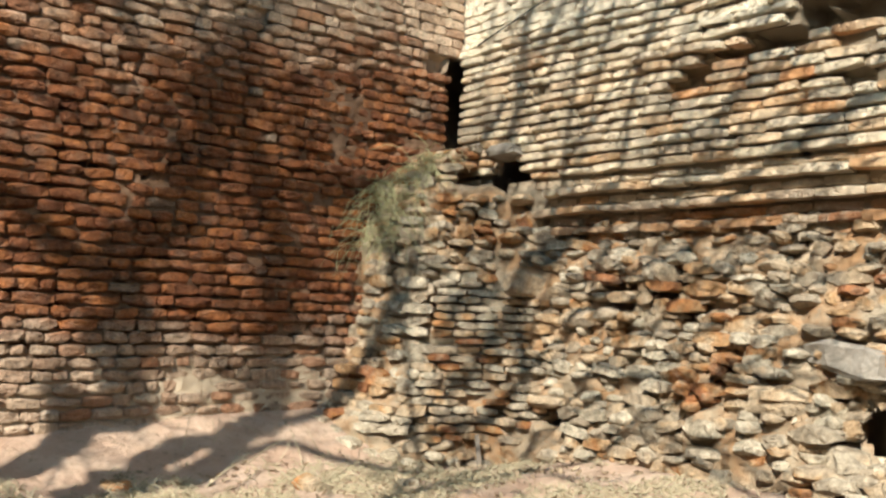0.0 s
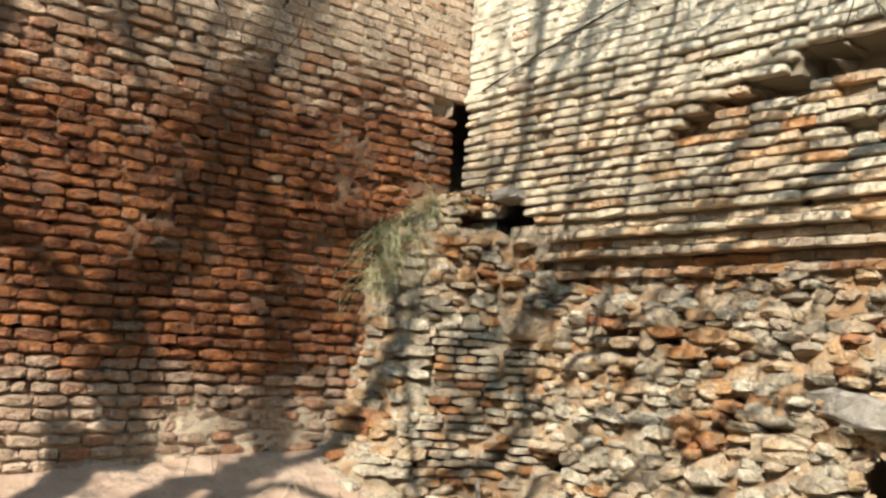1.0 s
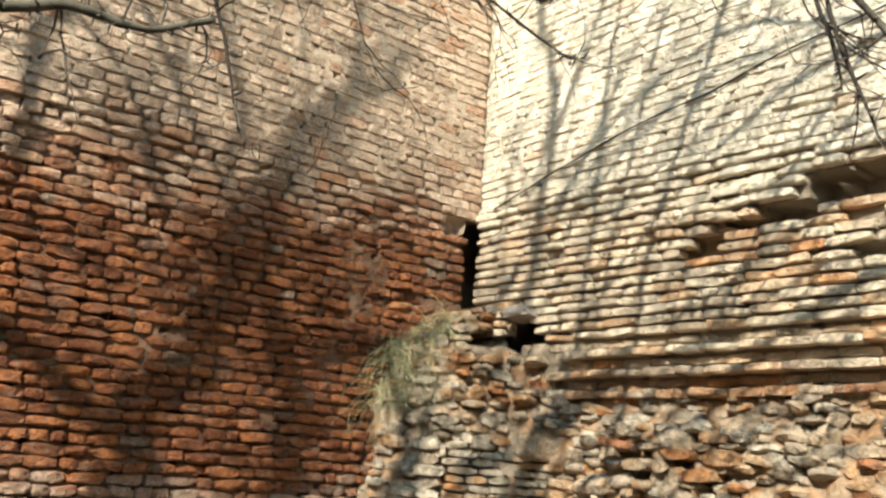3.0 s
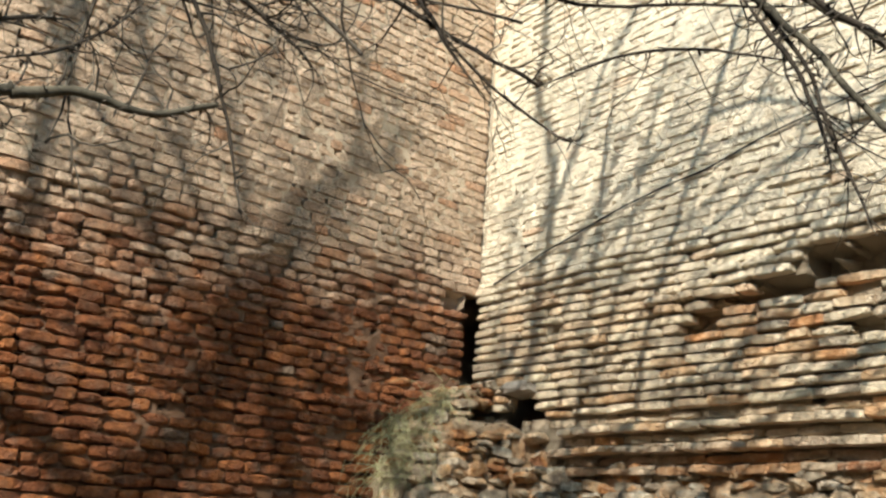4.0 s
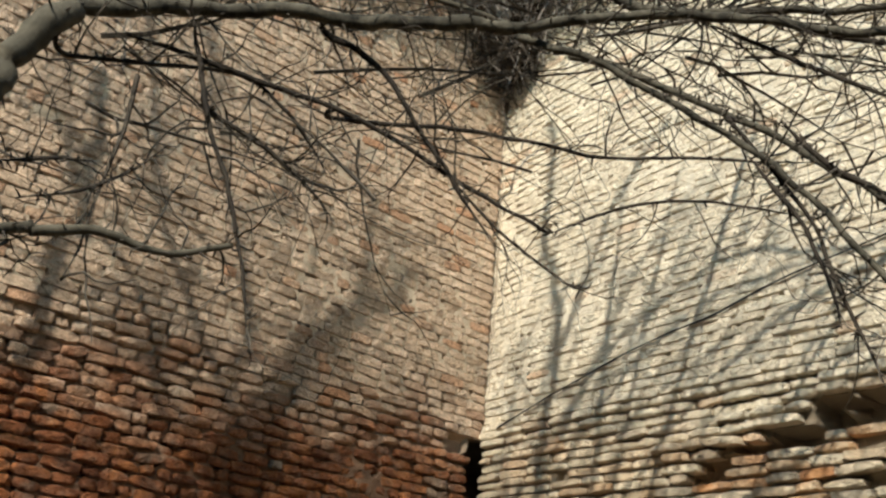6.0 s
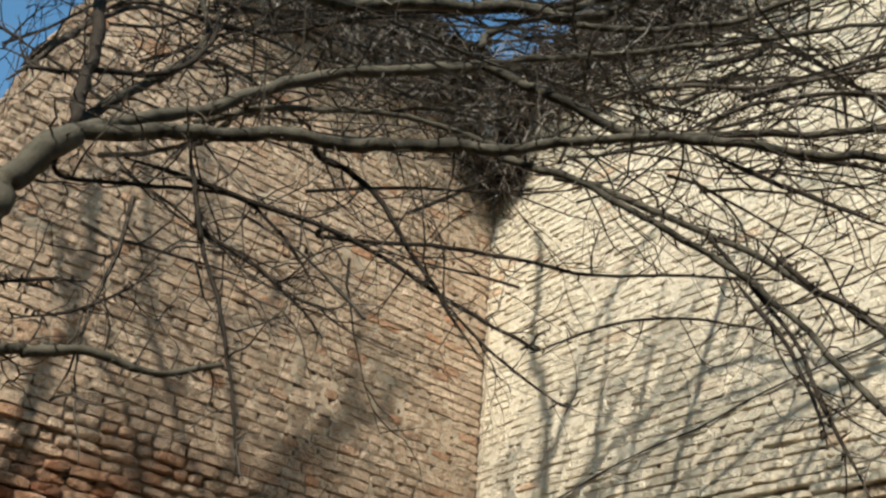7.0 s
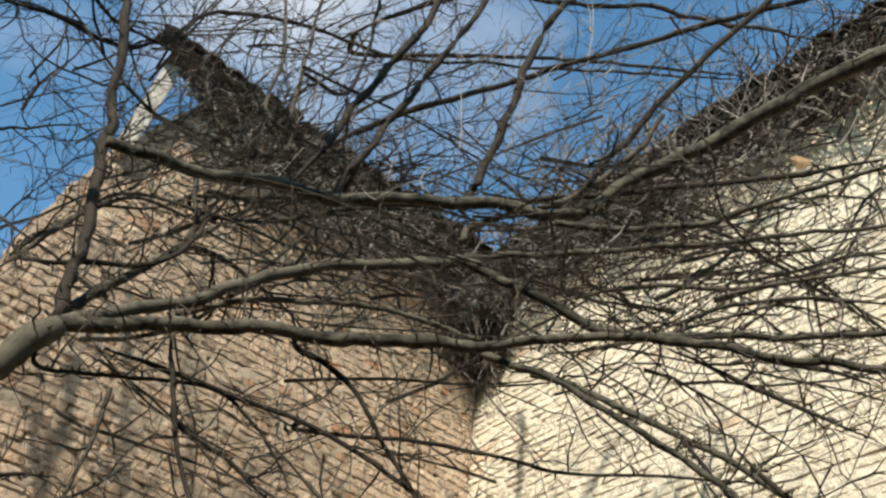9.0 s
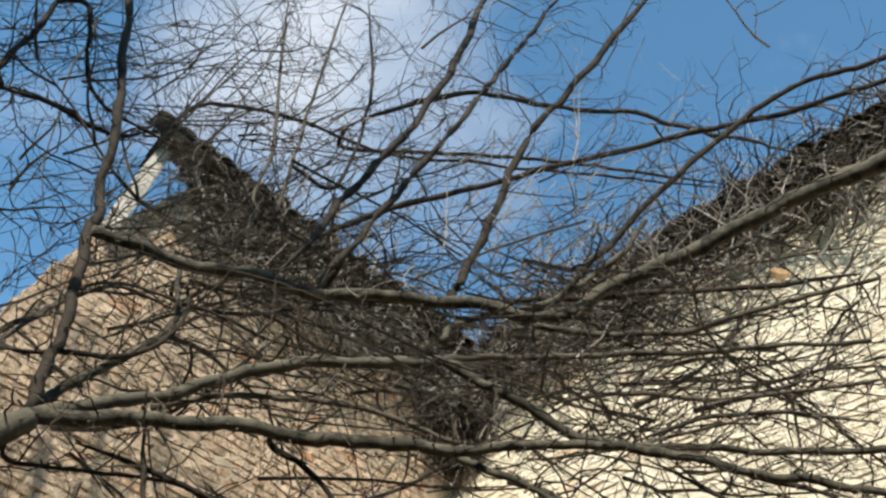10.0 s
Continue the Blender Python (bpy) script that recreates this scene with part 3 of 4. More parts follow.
def build_grass():
    rng = random.Random(5)
    litter = Heap()
    spots = []
    while len(spots) < 7500:
        x, y = rng.uniform(-2.7, 3.2), rng.uniform(-2.9, -0.9)
        p = Vector((x, y, 0))
        if p.dot(N_LEFT) < 0.58 + 0.2 * sway(p, 3.0, 1.0) or (p.dot(N_RIGHT) < 0.42 and x > 0.6):
            continue
        if sway(p, 2.2, 4.0) < -0.1 * rng.random():
            continue
        spots.append(Vector((x, y, ground_height(x, y))))
    blades(litter, spots, 0.10, 0.0026, 0.4, rng)
    stems = [Vector((x, y, ground_height(x, y))) for x, y in [(rng.gauss(-0.75, 0.4), rng.gauss(-1.75, 0.22)) for _ in range(46)]]
    blades(litter, stems, 0.34, 0.0028, 0.12, rng)
    tagged(litter.made("dry_grass", M_STRAW), "short dead straw-coloured grass on the earth", "grass", kind="stuff")
    leaves = Heap()
    for _ in range(1500):
        x, y = rng.uniform(-2.6, 3.2), rng.uniform(-2.9, -0.9)
        p = Vector((x, y, 0))
        if p.dot(N_LEFT) < 0.5:
            continue
        l = rng.uniform(0.012, 0.034)
        m = Matrix.Translation((x, y, ground_height(x, y) + 0.012)) @ Euler((rng.gauss(0, 0.5), rng.gauss(0, 0.5), rng.uniform(0, 6.3))).to_matrix().to_4x4()
        leaves.add([(-l, 0, 0), (-l * 0.3, -l * 0.4, 0.006), (l * 0.5, -l * 0.35, 0.004), (l, 0, 0.01), (l * 0.5, l * 0.35, 0.004), (-l * 0.3, l * 0.4, 0.006), (0, 0, -0.004)],
                   [[0, 1, 6], [1, 2, 6], [2, 3, 6], [3, 4, 6], [4, 5, 6], [5, 0, 6]], m)
    tagged(leaves.made("leaf_litter", M_LEAF), "scattered dry brown leaves on the earth", "leaves", kind="stuff")
    tuft = Heap()
    spots = []
    for _ in range(360):
        z = rng.uniform(1.45, 2.2)
        u = rng.uniform(-0.02, 0.34)
        spots.append(front(u, z) + Vector((0, -0.02, 0)))
    blades(tuft, spots, 0.42, 0.0026, 0.55, rng, Vector((-0.25, -0.7, 0.2)))
    tagged(tuft.made("grass_tuft", M_TUFT), "dry grey-green grass hanging from the rubble corner", "grass", kind="stuff")


# ---- unseen light blockers behind and beside the camera ----
def shade_walls():
    """Plain dark walls added out of view, behind and to both sides, to cut sky light."""
    for name, x0, x1, y0, y1, top in (("wall_back", -8, 8.5, -15.4, -15.0, 6.8), ("wall_west", -8.4, -8, -15.4, 2, 8.5), ("wall_east", 8.5, 8.9, -15.4, 2, 8.5)):
        solid_box = [(x, y, z) for x in (x0, x1) for y in (y0, y1) for z in (-1.2, top)]
        ob = solid(name, solid_box, [[0, 1, 3, 2], [4, 6, 7, 5], [0, 4, 5, 1], [2, 3, 7, 6], [0, 2, 6, 4], [1, 5, 7, 3]], M_TIMBER)
        tagged(ob, "plain dark wall added out of view to hold back sky light", "wall", kind="structure")


shade_walls()

# ---- eaves ----
E_Z, E_L, E_R = 7.5, 0.42, 0.23


def roof(name, on, start, end, out, flip, label):
    top = thing(name, on(start(0.5), E_Z, 0), label, "roof")
    rng = random.Random(int(out * 100))
    slope = 0.42
    def place(s, o, lift=0.0):
        p = on(s, E_Z + (out - o) * slope + lift, o)
        return p - Vector(top.location)
    o = out - 0.02
    while o > -0.8:
        w = rng.uniform(0.11, 0.15)
        vs = [place(start(o), o), place(end(o), o), place(end(o - w), o - w + 0.008), place(start(o - w), o - w + 0.008)]
        vs += [v + Vector((0, 0, 0.022)) for v in vs]
        boards = Heap()
        boards.add(vs, [[0, 1, 2, 3], [7, 6, 5, 4], [0, 4, 5, 1], [1, 5, 6, 2], [2, 6, 7, 3], [3, 7, 4, 0]])
        boards.made("soffit_board", M_TIMBER, top)
        o -= w
    s = start(out) + 0.3
    while s < end(0.0):
        raft = Heap()
        vs = [place(s + d, oo, lift) for oo in (out - 0.03, -0.6) for d in (0, 0.07) for lift in (-0.10, -0.003)]
        raft.add(vs, [[0, 1, 3, 2], [4, 6, 7, 5], [0, 4, 5, 1], [2, 3, 7, 6], [0, 2, 6, 4], [1, 5, 7, 3]])
        raft.made("rafter", M_TIMBER, top)
        s += 0.62
    tile = None
    for row in range(3):
        s = start(out) + 0.02
        while s < end(out - row * 0.3):
            w = 0.19
            if tile is None:
                vs, n = [], 6
                for k in range(2):
                    for i in range(n + 1):
                        t = i / n
                        hgt = 0.045 * math.sin(math.pi * t)
                        for th in (0.0, 0.016):
                            vs.append((t * w, -k * 0.36, k * 0.36 * slope + hgt + th))
                fs = []
                st = 2 * (n + 1)
                for i in range(n):
                    a = 2 * i
                    fs += [[a, a + 2, a + 2 + st, a + st], [a + 1, a + 1 + st, a + 3 + st, a + 3], [a, a + 1, a + 3, a + 2], [a + st, a + 2 + st, a + 3 + st, a + 1 + st]]
                fs += [[0, st, st + 1, 1], [2 * n, 2 * n + 1, st + 2 * n + 1, st + 2 * n]]
                tile = mesh_of("roof_tile", vs, fs, M_TILE)
            p = place(s, out + 0.05 - row * 0.3, 0.03 + row * 0.012)
            along = (place(s + 1, 0) - place(s, 0)).normalized()
            outw = N_LEFT if flip else N_RIGHT
            m = Matrix.Translation(p + Vector((0, 0, rng.uniform(-0.008, 0.008)))) @ Matrix((along, outw, UP)).transposed().to_4x4() @ pose(0, rng.uniform(-0.03, 0.03), 0, rng.gauss(0, 2), rng.gauss(0, 2), rng.gauss(0, 2))
            ob = new("roof_tile", tile)
            ob.parent, ob.matrix_basis = top, m
            s += w + 0.008
    return top


roof_left = roof("tiled_roof", on_left, lambda o: o - E_L + E_R, lambda o: 4.0 - (E_L - o) * 1.1, E_L, True, "dark weathered tiled eave above the buff wall")
roof_right = roof("tiled_roof", on_right, lambda o: o - E_R + E_L, lambda o: 7.0, E_R, False, "dark weathered tiled eave above the cream wall")
for r in (roof_left, roof_right):
    r["group"] = "eaves of the corner"


# ---- bare trees ----
def smooth_line(pts, n=6):
    pts = [Vector(p) for p in pts]
    ext = [pts[0] * 2 - pts[1]] + pts + [pts[-1] * 2 - pts[-2]]
    out = []
    for i in range(1, len(ext) - 2):
        a, b, c, d = ext[i - 1:i + 3]
        for k in range(n):
            t = k / n
            out.append(0.5 * (2 * b + (c - a) * t + (2 * a - 5 * b + 4 * c - d) * t * t + (3 * b - a - 3 * c + d) * t ** 3))
    return out + [pts[-1]]


def twig(heap, p, way, length, radius, rng, depth, droop=0.0, up=0.0, wild=0.25):
    n = 7
    pts, q = [p], p
    for i in range(n):
        way = (way + Vector((rng.gauss(0, wild), rng.gauss(0, wild), rng.gauss(0, wild) - droop + up))).normalized()
        q = q + way * length / n
        pts.append(q)
        if depth and rng.random() < 0.55:
            side = (way + Vector((rng.gauss(0, 0.7), rng.gauss(0, 0.7), rng.gauss(0, 0.7)))).normalized()
            twig(heap, q, side, length * rng.uniform(0.3, 0.6), radius * 0.6, rng, depth - 1, droop, up)
    heap.tube(pts, [radius * (1 - 0.75 * i / n) for i in range(n + 1)], 3 if radius < 0.004 else 4)


bearer = {}


def limb(tree, twigs, name, r0, r1, *pts):
    """A limb through the given points; a side shoot springs from the nearest limb before it."""
    loose = name in ("shoot", "hanging_twig")
    if loose:
        first = Vector(pts[0])
        spring = min((p for knots, _, _ in twigs for p in knots), key=lambda p: (p - first).length, default=first)
        if 0.03 < (spring - first).length < 0.45 and (Vector(pts[1]) - first).normalized().dot((first - spring).normalized()) > 0.05:
            pts, loose = (spring,) + pts, False
    line = smooth_line(pts, 9)
    if tree is near_tree:
        r0, r1 = r0 * 1.15, r1 * 1.15
    rng = random.Random(int(abs(pts[0][0] * 971 + pts[-1][2] * 577 + len(pts) * 31)))
    knots = []
    for i, p in enumerate(line):
        wob, kink = r0 * 1.2, min(r0, 0.02) * 0.55
        knots.append(p + Vector([sway(p, 4.0, k) * wob + sway(p, 13.0, k + 3.0) * kink for k in (1.0, 2.0, 3.0)]))
    radii = [(r0 + (r1 - r0) * i / (len(line) - 1)) * (1 + 0.18 * sway(p, 14.0, 6.0) + 0.16 * sway(p, 33.0, 6.0)) for i, p in enumerate(line)]
    heap = Heap()
    home = Vector(tree.location)
    small = name in ("shoot", "hanging_twig")
    if small:
        radii = [r * min(1.0, 0.3 + (len(line) - 1 - i) / 8, 0.3 + i / 8 if loose else 1.0) for i, r in enumerate(radii)]
    heap.tube([p - home for p in knots], radii, 8)
    ob = heap.made(name, M_SHOOT if name == "hanging_twig" or name in ("shoot", "rising_limb") and r0 > 0.01 else M_BARK if r0 > 0.01 else M_TWIG, bearer.get(tree.name, tree) if small else tree, smooth=True)
    if not small:
        bearer[tree.name] = ob
    twigs.append((knots, radii, rng))


near_tree = thing("bare_tree", (-3.6, -5.6, 0.0), "bare grey-barked tree with long spreading limbs", "tree", group="bare trees")
near_twigs = []
limb(near_tree, near_twigs, "trunk", 0.10, 0.04, (-3.4, -5.5, -0.45), (-3.35, -5.6, 0.6), (-3.0, -5.75, 1.3), (-2.3, -5.78, 1.7), (-1.6, -5.67, 2.05), (-1.35, -5.60, 2.26))
limb(near_tree, near_twigs, "main_fork", 0.039, 0.034, (-1.35, -5.60, 2.26), (-1.28, -5.52, 2.56), (-1.24, -5.48, 2.74))
limb(near_tree, near_twigs, "low_limb", 0.023, 0.019, (-1.24, -5.48, 2.74), (-1.07, -5.38, 2.81), (-0.85, -5.29, 2.90), (-0.60, -5.21, 2.95), (-0.25, -5.14, 3.02), (-0.00, -5.12, 3.03))
limb(near_tree, near_twigs, "low_limb", 0.017, 0.008, (-0.00, -5.12, 3.03), (0.24, -5.08, 3.13), (0.61, -5.09, 3.15), (0.89, -5.12, 3.16), (1.34, -5.26, 3.13), (1.67, -5.41, 3.08))
limb(near_tree, near_twigs, "mid_limb", 0.020, 0.019, (-1.24, -5.48, 2.74), (-1.03, -5.32, 2.92), (-0.84, -5.20, 3.13), (-0.58, -5.08, 3.35), (-0.08, -4.97, 3.54))
limb(near_tree, near_twigs, "mid_limb", 0.013, 0.007, (-0.08, -4.97, 3.54), (0.34, -4.92, 3.66), (0.78, -4.94, 3.73), (1.49, -5.17, 3.71))
limb(near_tree, near_twigs, "mid_limb", 0.019, 0.011, (-0.07, -4.97, 3.54), (0.12, -4.99, 3.40), (0.42, -5.04, 3.22), (0.61, -5.10, 3.13), (1.01, -5.25, 2.99), (1.28, -5.40, 2.87))
limb(near_tree, near_twigs, "rising_limb", 0.018, 0.018, (-1.24, -5.48, 2.75), (-1.29, -5.41, 3.09), (-1.38, -5.36, 3.50), (-1.44, -5.30, 3.77), (-1.57, -5.28, 4.31), (-1.73, -5.29, 4.93), (-1.99, -5.38, 5.84))
limb(near_tree, near_twigs, "high_limb", 0.019, 0.024, (-1.37, -5.38, 3.60), (-1.12, -5.20, 3.66), (-0.80, -5.03, 3.78), (-0.59, -4.93, 3.85), (-0.09, -4.82, 3.99), (0.26, -4.78, 3.98))
limb(near_tree, near_twigs, "high_limb", 0.022, 0.036, (0.26, -4.78, 3.98), (0.46, -4.84, 4.01), (0.69, -4.92, 4.19), (1.03, -5.06, 4.33), (1.35, -5.25, 4.44), (1.57, -5.42, 4.46), (1.78, -5.62, 4.48))
limb(near_tree, near_twigs, "shoot", 0.016, 0.021, (-0.78, -5.02, 3.82), (-0.59, -4.89, 4.60), (-0.33, -4.76, 5.52), (-0.23, -4.66, 6.21), (-0.05, -4.57, 7.49))
limb(near_tree, near_twigs, "shoot", 0.014, 0.016, (-0.62, -4.93, 3.90), (-0.41, -4.82, 4.63), (-0.12, -4.72, 5.56), (0.10, -4.65, 6.29), (0.41, -4.60, 7.28))
limb(near_tree, near_twigs, "shoot", 0.017, 0.020, (-0.09, -4.77, 4.06), (0.03, -4.72, 4.57), (0.20, -4.68, 5.36), (0.61, -4.68, 6.32), (0.98, -4.73, 7.13))
limb(near_tree, near_twigs, "shoot", 0.014, 0.013, (0.30, -4.79, 3.99), (0.60, -4.78, 4.51), (1.12, -4.88, 5.23), (1.53, -5.02, 5.59), (1.88, -5.19, 5.65), (2.35, -5.42, 5.74))
limb(near_tree, near_twigs, "shoot", 0.014, 0.013, (-0.82, -4.57, 4.49), (-0.54, -4.53, 4.79), (-0.07, -4.50, 5.13), (0.52, -4.56, 5.41), (1.10, -4.73, 5.53), (1.48, -4.92, 5.50), (1.76, -5.11, 5.47), (2.2, -5.42, 5.44))
limb(near_tree, near_twigs, "shoot", 0.016, 0.009, (-0.89, -4.48, 5.50), (-0.24, -4.38, 6.16), (0.38, -4.39, 6.14), (0.87, -4.48, 6.00), (1.23, -4.61, 5.70), (1.64, -4.80, 5.35))
limb(near_tree, near_twigs, "shoot", 0.013, 0.007, (-0.77, -4.35, 5.54), (0.07, -4.24, 5.77), (0.73, -4.28, 5.73), (1.45, -4.48, 5.41))
limb(near_tree, near_twigs, "low_limb", 0.012, 0.007, (0.01, -5.02, 3.07), (0.18, -5.08, 2.99), (0.42, -5.16, 2.79), (0.71, -5.29, 2.50), (0.88, -5.40, 2.20), (1.00, -5.50, 1.97))
limb(near_tree, near_twigs, "low_limb", 0.011, 0.009, (0.18, -5.03, 3.01), (0.40, -5.10, 2.88), (0.74, -5.22, 2.64), (0.93, -5.32, 2.44), (1.08, -5.43, 2.23))
limb(near_tree, near_twigs, "hanging_twig", 0.009, 0.003, (-0.97, -5.25, 2.88), (-0.89, -5.25, 2.63), (-0.77, -5.24, 2.32), (-0.69, -5.24, 2.09), (-0.61, -5.24, 1.82))
limb(near_tree, near_twigs, "hanging_twig", 0.007, 0.004, (-1.26, -5.39, 2.63), (-1.09, -5.28, 2.69), (-0.82, -5.15, 2.76), (-0.67, -5.08, 2.67), (-0.54, -5.02, 2.51))
limb(near_tree, near_twigs, "hanging_twig", 0.009, 0.005, (-1.13, -5.32, 2.76), (-0.82, -5.16, 2.76), (-0.46, -5.03, 2.70), (-0.18, -4.96, 2.57), (0.10, -4.92, 2.43), (0.16, -4.88, 2.42))
limb(near_tree, near_twigs, "hanging_twig", 0.011, 0.005, (-0.59, -5.12, 2.96), (-0.41, -5.06, 2.88), (-0.30, -5.03, 2.73), (-0.20, -5.00, 2.59), (-0.01, -4.97, 2.33))
limb(near_tree, near_twigs, "hanging_twig", 0.005, 0.004, (0.15, -4.88, 2.42), (0.39, -4.87, 2.55), (0.64, -4.89, 2.58), (0.97, -4.95, 2.51))
limb(near_tree, near_twigs, "hanging_twig", 0.005, 0.003, (-0.18, -4.93, 2.59), (0.01, -4.91, 2.40), (0.21, -4.90, 2.26), (0.28, -4.89, 2.25))
limb(near_tree, near_twigs, "hanging_twig", 0.008, 0.004, (-0.56, -4.93, 2.76), (-0.11, -4.83, 2.82), (0.29, -4.79, 2.78), (0.72, -4.82, 2.78), (1.03, -4.87, 2.77))
limb(near_tree, near_twigs, "hanging_twig", 0.007, 0.004, (0.67, -5.27, 2.52), (0.76, -5.33, 2.32), (0.82, -5.39, 2.11), (0.82, -5.43, 1.96))
limb(near_tree, near_twigs, "hanging_twig", 0.008, 0.006, (0.64, -5.06, 3.13), (0.96, -5.16, 2.90), (1.18, -5.26, 2.72))
limb(near_tree, near_twigs, "hanging_twig", 0.012, 0.010, (0.60, -5.05, 3.20), (0.89, -5.14, 3.08), (1.21, -5.27, 2.92))
limb(near_tree, near_twigs, "mid_limb", 0.012, 0.007, (0.28, -4.89, 3.84), (0.59, -4.92, 3.81), (0.87, -4.98, 3.83), (1.09, -5.03, 3.91), (1.34, -5.12, 3.97), (1.57, -5.23, 3.99))
limb(near_tree, near_twigs, "shoot", 0.008, 0.006, (0.22, -4.99, 3.33), (0.57, -4.99, 3.46), (0.97, -5.05, 3.45), (1.34, -5.16, 3.48), (1.53, -5.21, 3.51))
limb(near_tree, near_twigs, "shoot", 0.008, 0.006, (0.60, -5.10, 3.17), (0.83, -5.14, 3.27), (1.09, -5.22, 3.27), (1.35, -5.33, 3.19))
limb(near_tree, near_twigs, "shoot", 0.009, 0.007, (-1.43, -5.48, 2.96), (-1.25, -5.32, 3.09), (-1.12, -5.21, 3.21), (-1.04, -5.12, 3.43), (-1.09, -5.09, 3.70))
limb(near_tree, near_twigs, "shoot", 0.008, 0.005, (-1.54, -5.32, 3.12), (-1.46, -5.24, 3.34), (-1.36, -5.17, 3.54), (-1.11, -5.03, 3.63), (-0.74, -4.89, 3.60), (-0.52, -4.82, 3.63))
limb(near_tree, near_twigs, "shoot", 0.010, 0.008, (-1.97, -5.51, 4.21), (-1.87, -5.34, 4.37), (-1.68, -5.13, 4.47), (-1.55, -4.97, 4.73))
limb(near_tree, near_twigs, "shoot", 0.013, 0.011, (-2.00, -5.54, 4.32), (-1.98, -5.52, 4.64), (-1.98, -5.52, 5.04))
limb(near_tree, near_twigs, "shoot", 0.011, 0.005, (-1.83, -5.52, 4.85), (-1.77, -5.41, 4.58), (-1.69, -5.29, 4.47), (-1.55, -5.15, 4.50), (-1.38, -5.00, 4.54))
limb(near_tree, near_twigs, "shoot", 0.011, 0.006, (-1.56, -4.98, 4.69), (-1.49, -4.89, 5.04), (-1.32, -4.77, 5.26), (-0.97, -4.59, 5.40), (-0.53, -4.45, 5.41), (0.10, -4.37, 5.52), (0.74, -4.41, 5.47), (1.31, -4.54, 5.33))
limb(near_tree, near_twigs, "shoot", 0.008, 0.008, (-1.06, -4.76, 4.52), (-1.10, -4.70, 5.03), (-1.22, -4.68, 5.73), (-1.37, -4.66, 6.63))
limb(near_tree, near_twigs, "shoot", 0.008, 0.008, (-0.96, -4.73, 4.58), (-0.99, -4.67, 5.24), (-1.02, -4.60, 6.00), (-1.04, -4.54, 6.92))
limb(near_tree, near_twigs, "shoot", 0.009, 0.008, (-0.76, -4.57, 4.93), (-0.72, -4.49, 5.53), (-0.76, -4.43, 6.19), (-0.95, -4.41, 7.18))
limb(near_tree, near_twigs, "mid_limb", 0.018, 0.009, (-1.27, -5.39, 2.82), (-1.22, -5.28, 3.02), (-1.15, -5.17, 3.25), (-1.09, -5.06, 3.49), (-1.17, -5.01, 3.85))
limb(near_tree, near_twigs, "mid_limb", 0.011, 0.008, (-0.99, -5.21, 3.00), (-0.76, -5.09, 3.17), (-0.46, -4.98, 3.27), (-0.22, -4.92, 3.27), (0.01, -4.87, 3.24))
limb(near_tree, near_twigs, "high_limb", 0.014, 0.011, (-0.10, -4.78, 3.78), (-0.04, -4.75, 3.92), (0.33, -4.75, 4.12), (0.63, -4.77, 4.43), (0.79, -4.79, 4.69))
limb(near_tree, near_twigs, "shoot", 0.008, 0.004, (0.25, -4.89, 3.20), (0.58, -4.87, 3.29), (0.99, -4.92, 3.44), (1.41, -5.04, 3.51))
limb(near_tree, near_twigs, "shoot", 0.012, 0.011, (-0.57, -4.73, 4.03), (0.05, -4.63, 4.19), (0.62, -4.64, 4.30), (1.20, -4.77, 4.33), (1.66, -4.95, 4.31))
limb(near_tree, near_twigs, "shoot", 0.009, 0.005, (-1.18, -4.90, 3.74), (-0.92, -4.78, 3.82), (-0.58, -4.66, 4.05), (-0.29, -4.59, 4.13))
limb(near_tree, near_twigs, "shoot", 0.008, 0.007, (-1.51, -5.42, 2.94), (-1.48, -5.31, 3.19), (-1.42, -5.19, 3.44), (-1.34, -5.06, 3.63), (-1.18, -4.91, 3.68))
limb(near_tree, near_twigs, "stub_branch", 0.014, 0.008, (-1.20, -5.39, 2.08), (-1.07, -5.29, 2.13), (-0.96, -5.22, 2.13), (-0.87, -5.16, 2.15), (-0.76, -5.09, 2.21))
limb(near_tree, near_twigs, "stub_branch", 0.013, 0.014, (-1.37, -5.60, 1.90), (-1.27, -5.48, 2.02), (-1.20, -5.39, 2.09))
limb(near_tree, near_twigs, "hanging_twig", 0.006, 0.005, (0.64, -5.22, 2.67), (0.70, -5.26, 2.54), (0.80, -5.32, 2.32), (0.85, -5.37, 2.09), (0.91, -5.42, 1.84))
limb(near_tree, near_twigs, "hanging_twig", 0.008, 0.007, (0.75, -5.31, 2.62), (0.88, -5.35, 2.45), (0.98, -5.40, 2.35))
limb(near_tree, near_twigs, "hanging_twig", 0.005, 0.003, (-1.25, -5.41, 2.16), (-1.12, -5.34, 2.23), (-1.02, -5.29, 2.33), (-0.95, -5.27, 2.42))
limb(near_tree, near_twigs, "hanging_twig", 0.009, 0.003, (-0.89, -5.19, 2.61), (-0.73, -5.12, 2.53), (-0.59, -5.07, 2.44), (-0.49, -5.03, 2.34))
limb(near_tree, near_twigs, "hanging_twig", 0.006, 0.005, (-1.31, -5.44, 2.25), (-1.22, -5.39, 2.29), (-1.12, -5.34, 2.32))

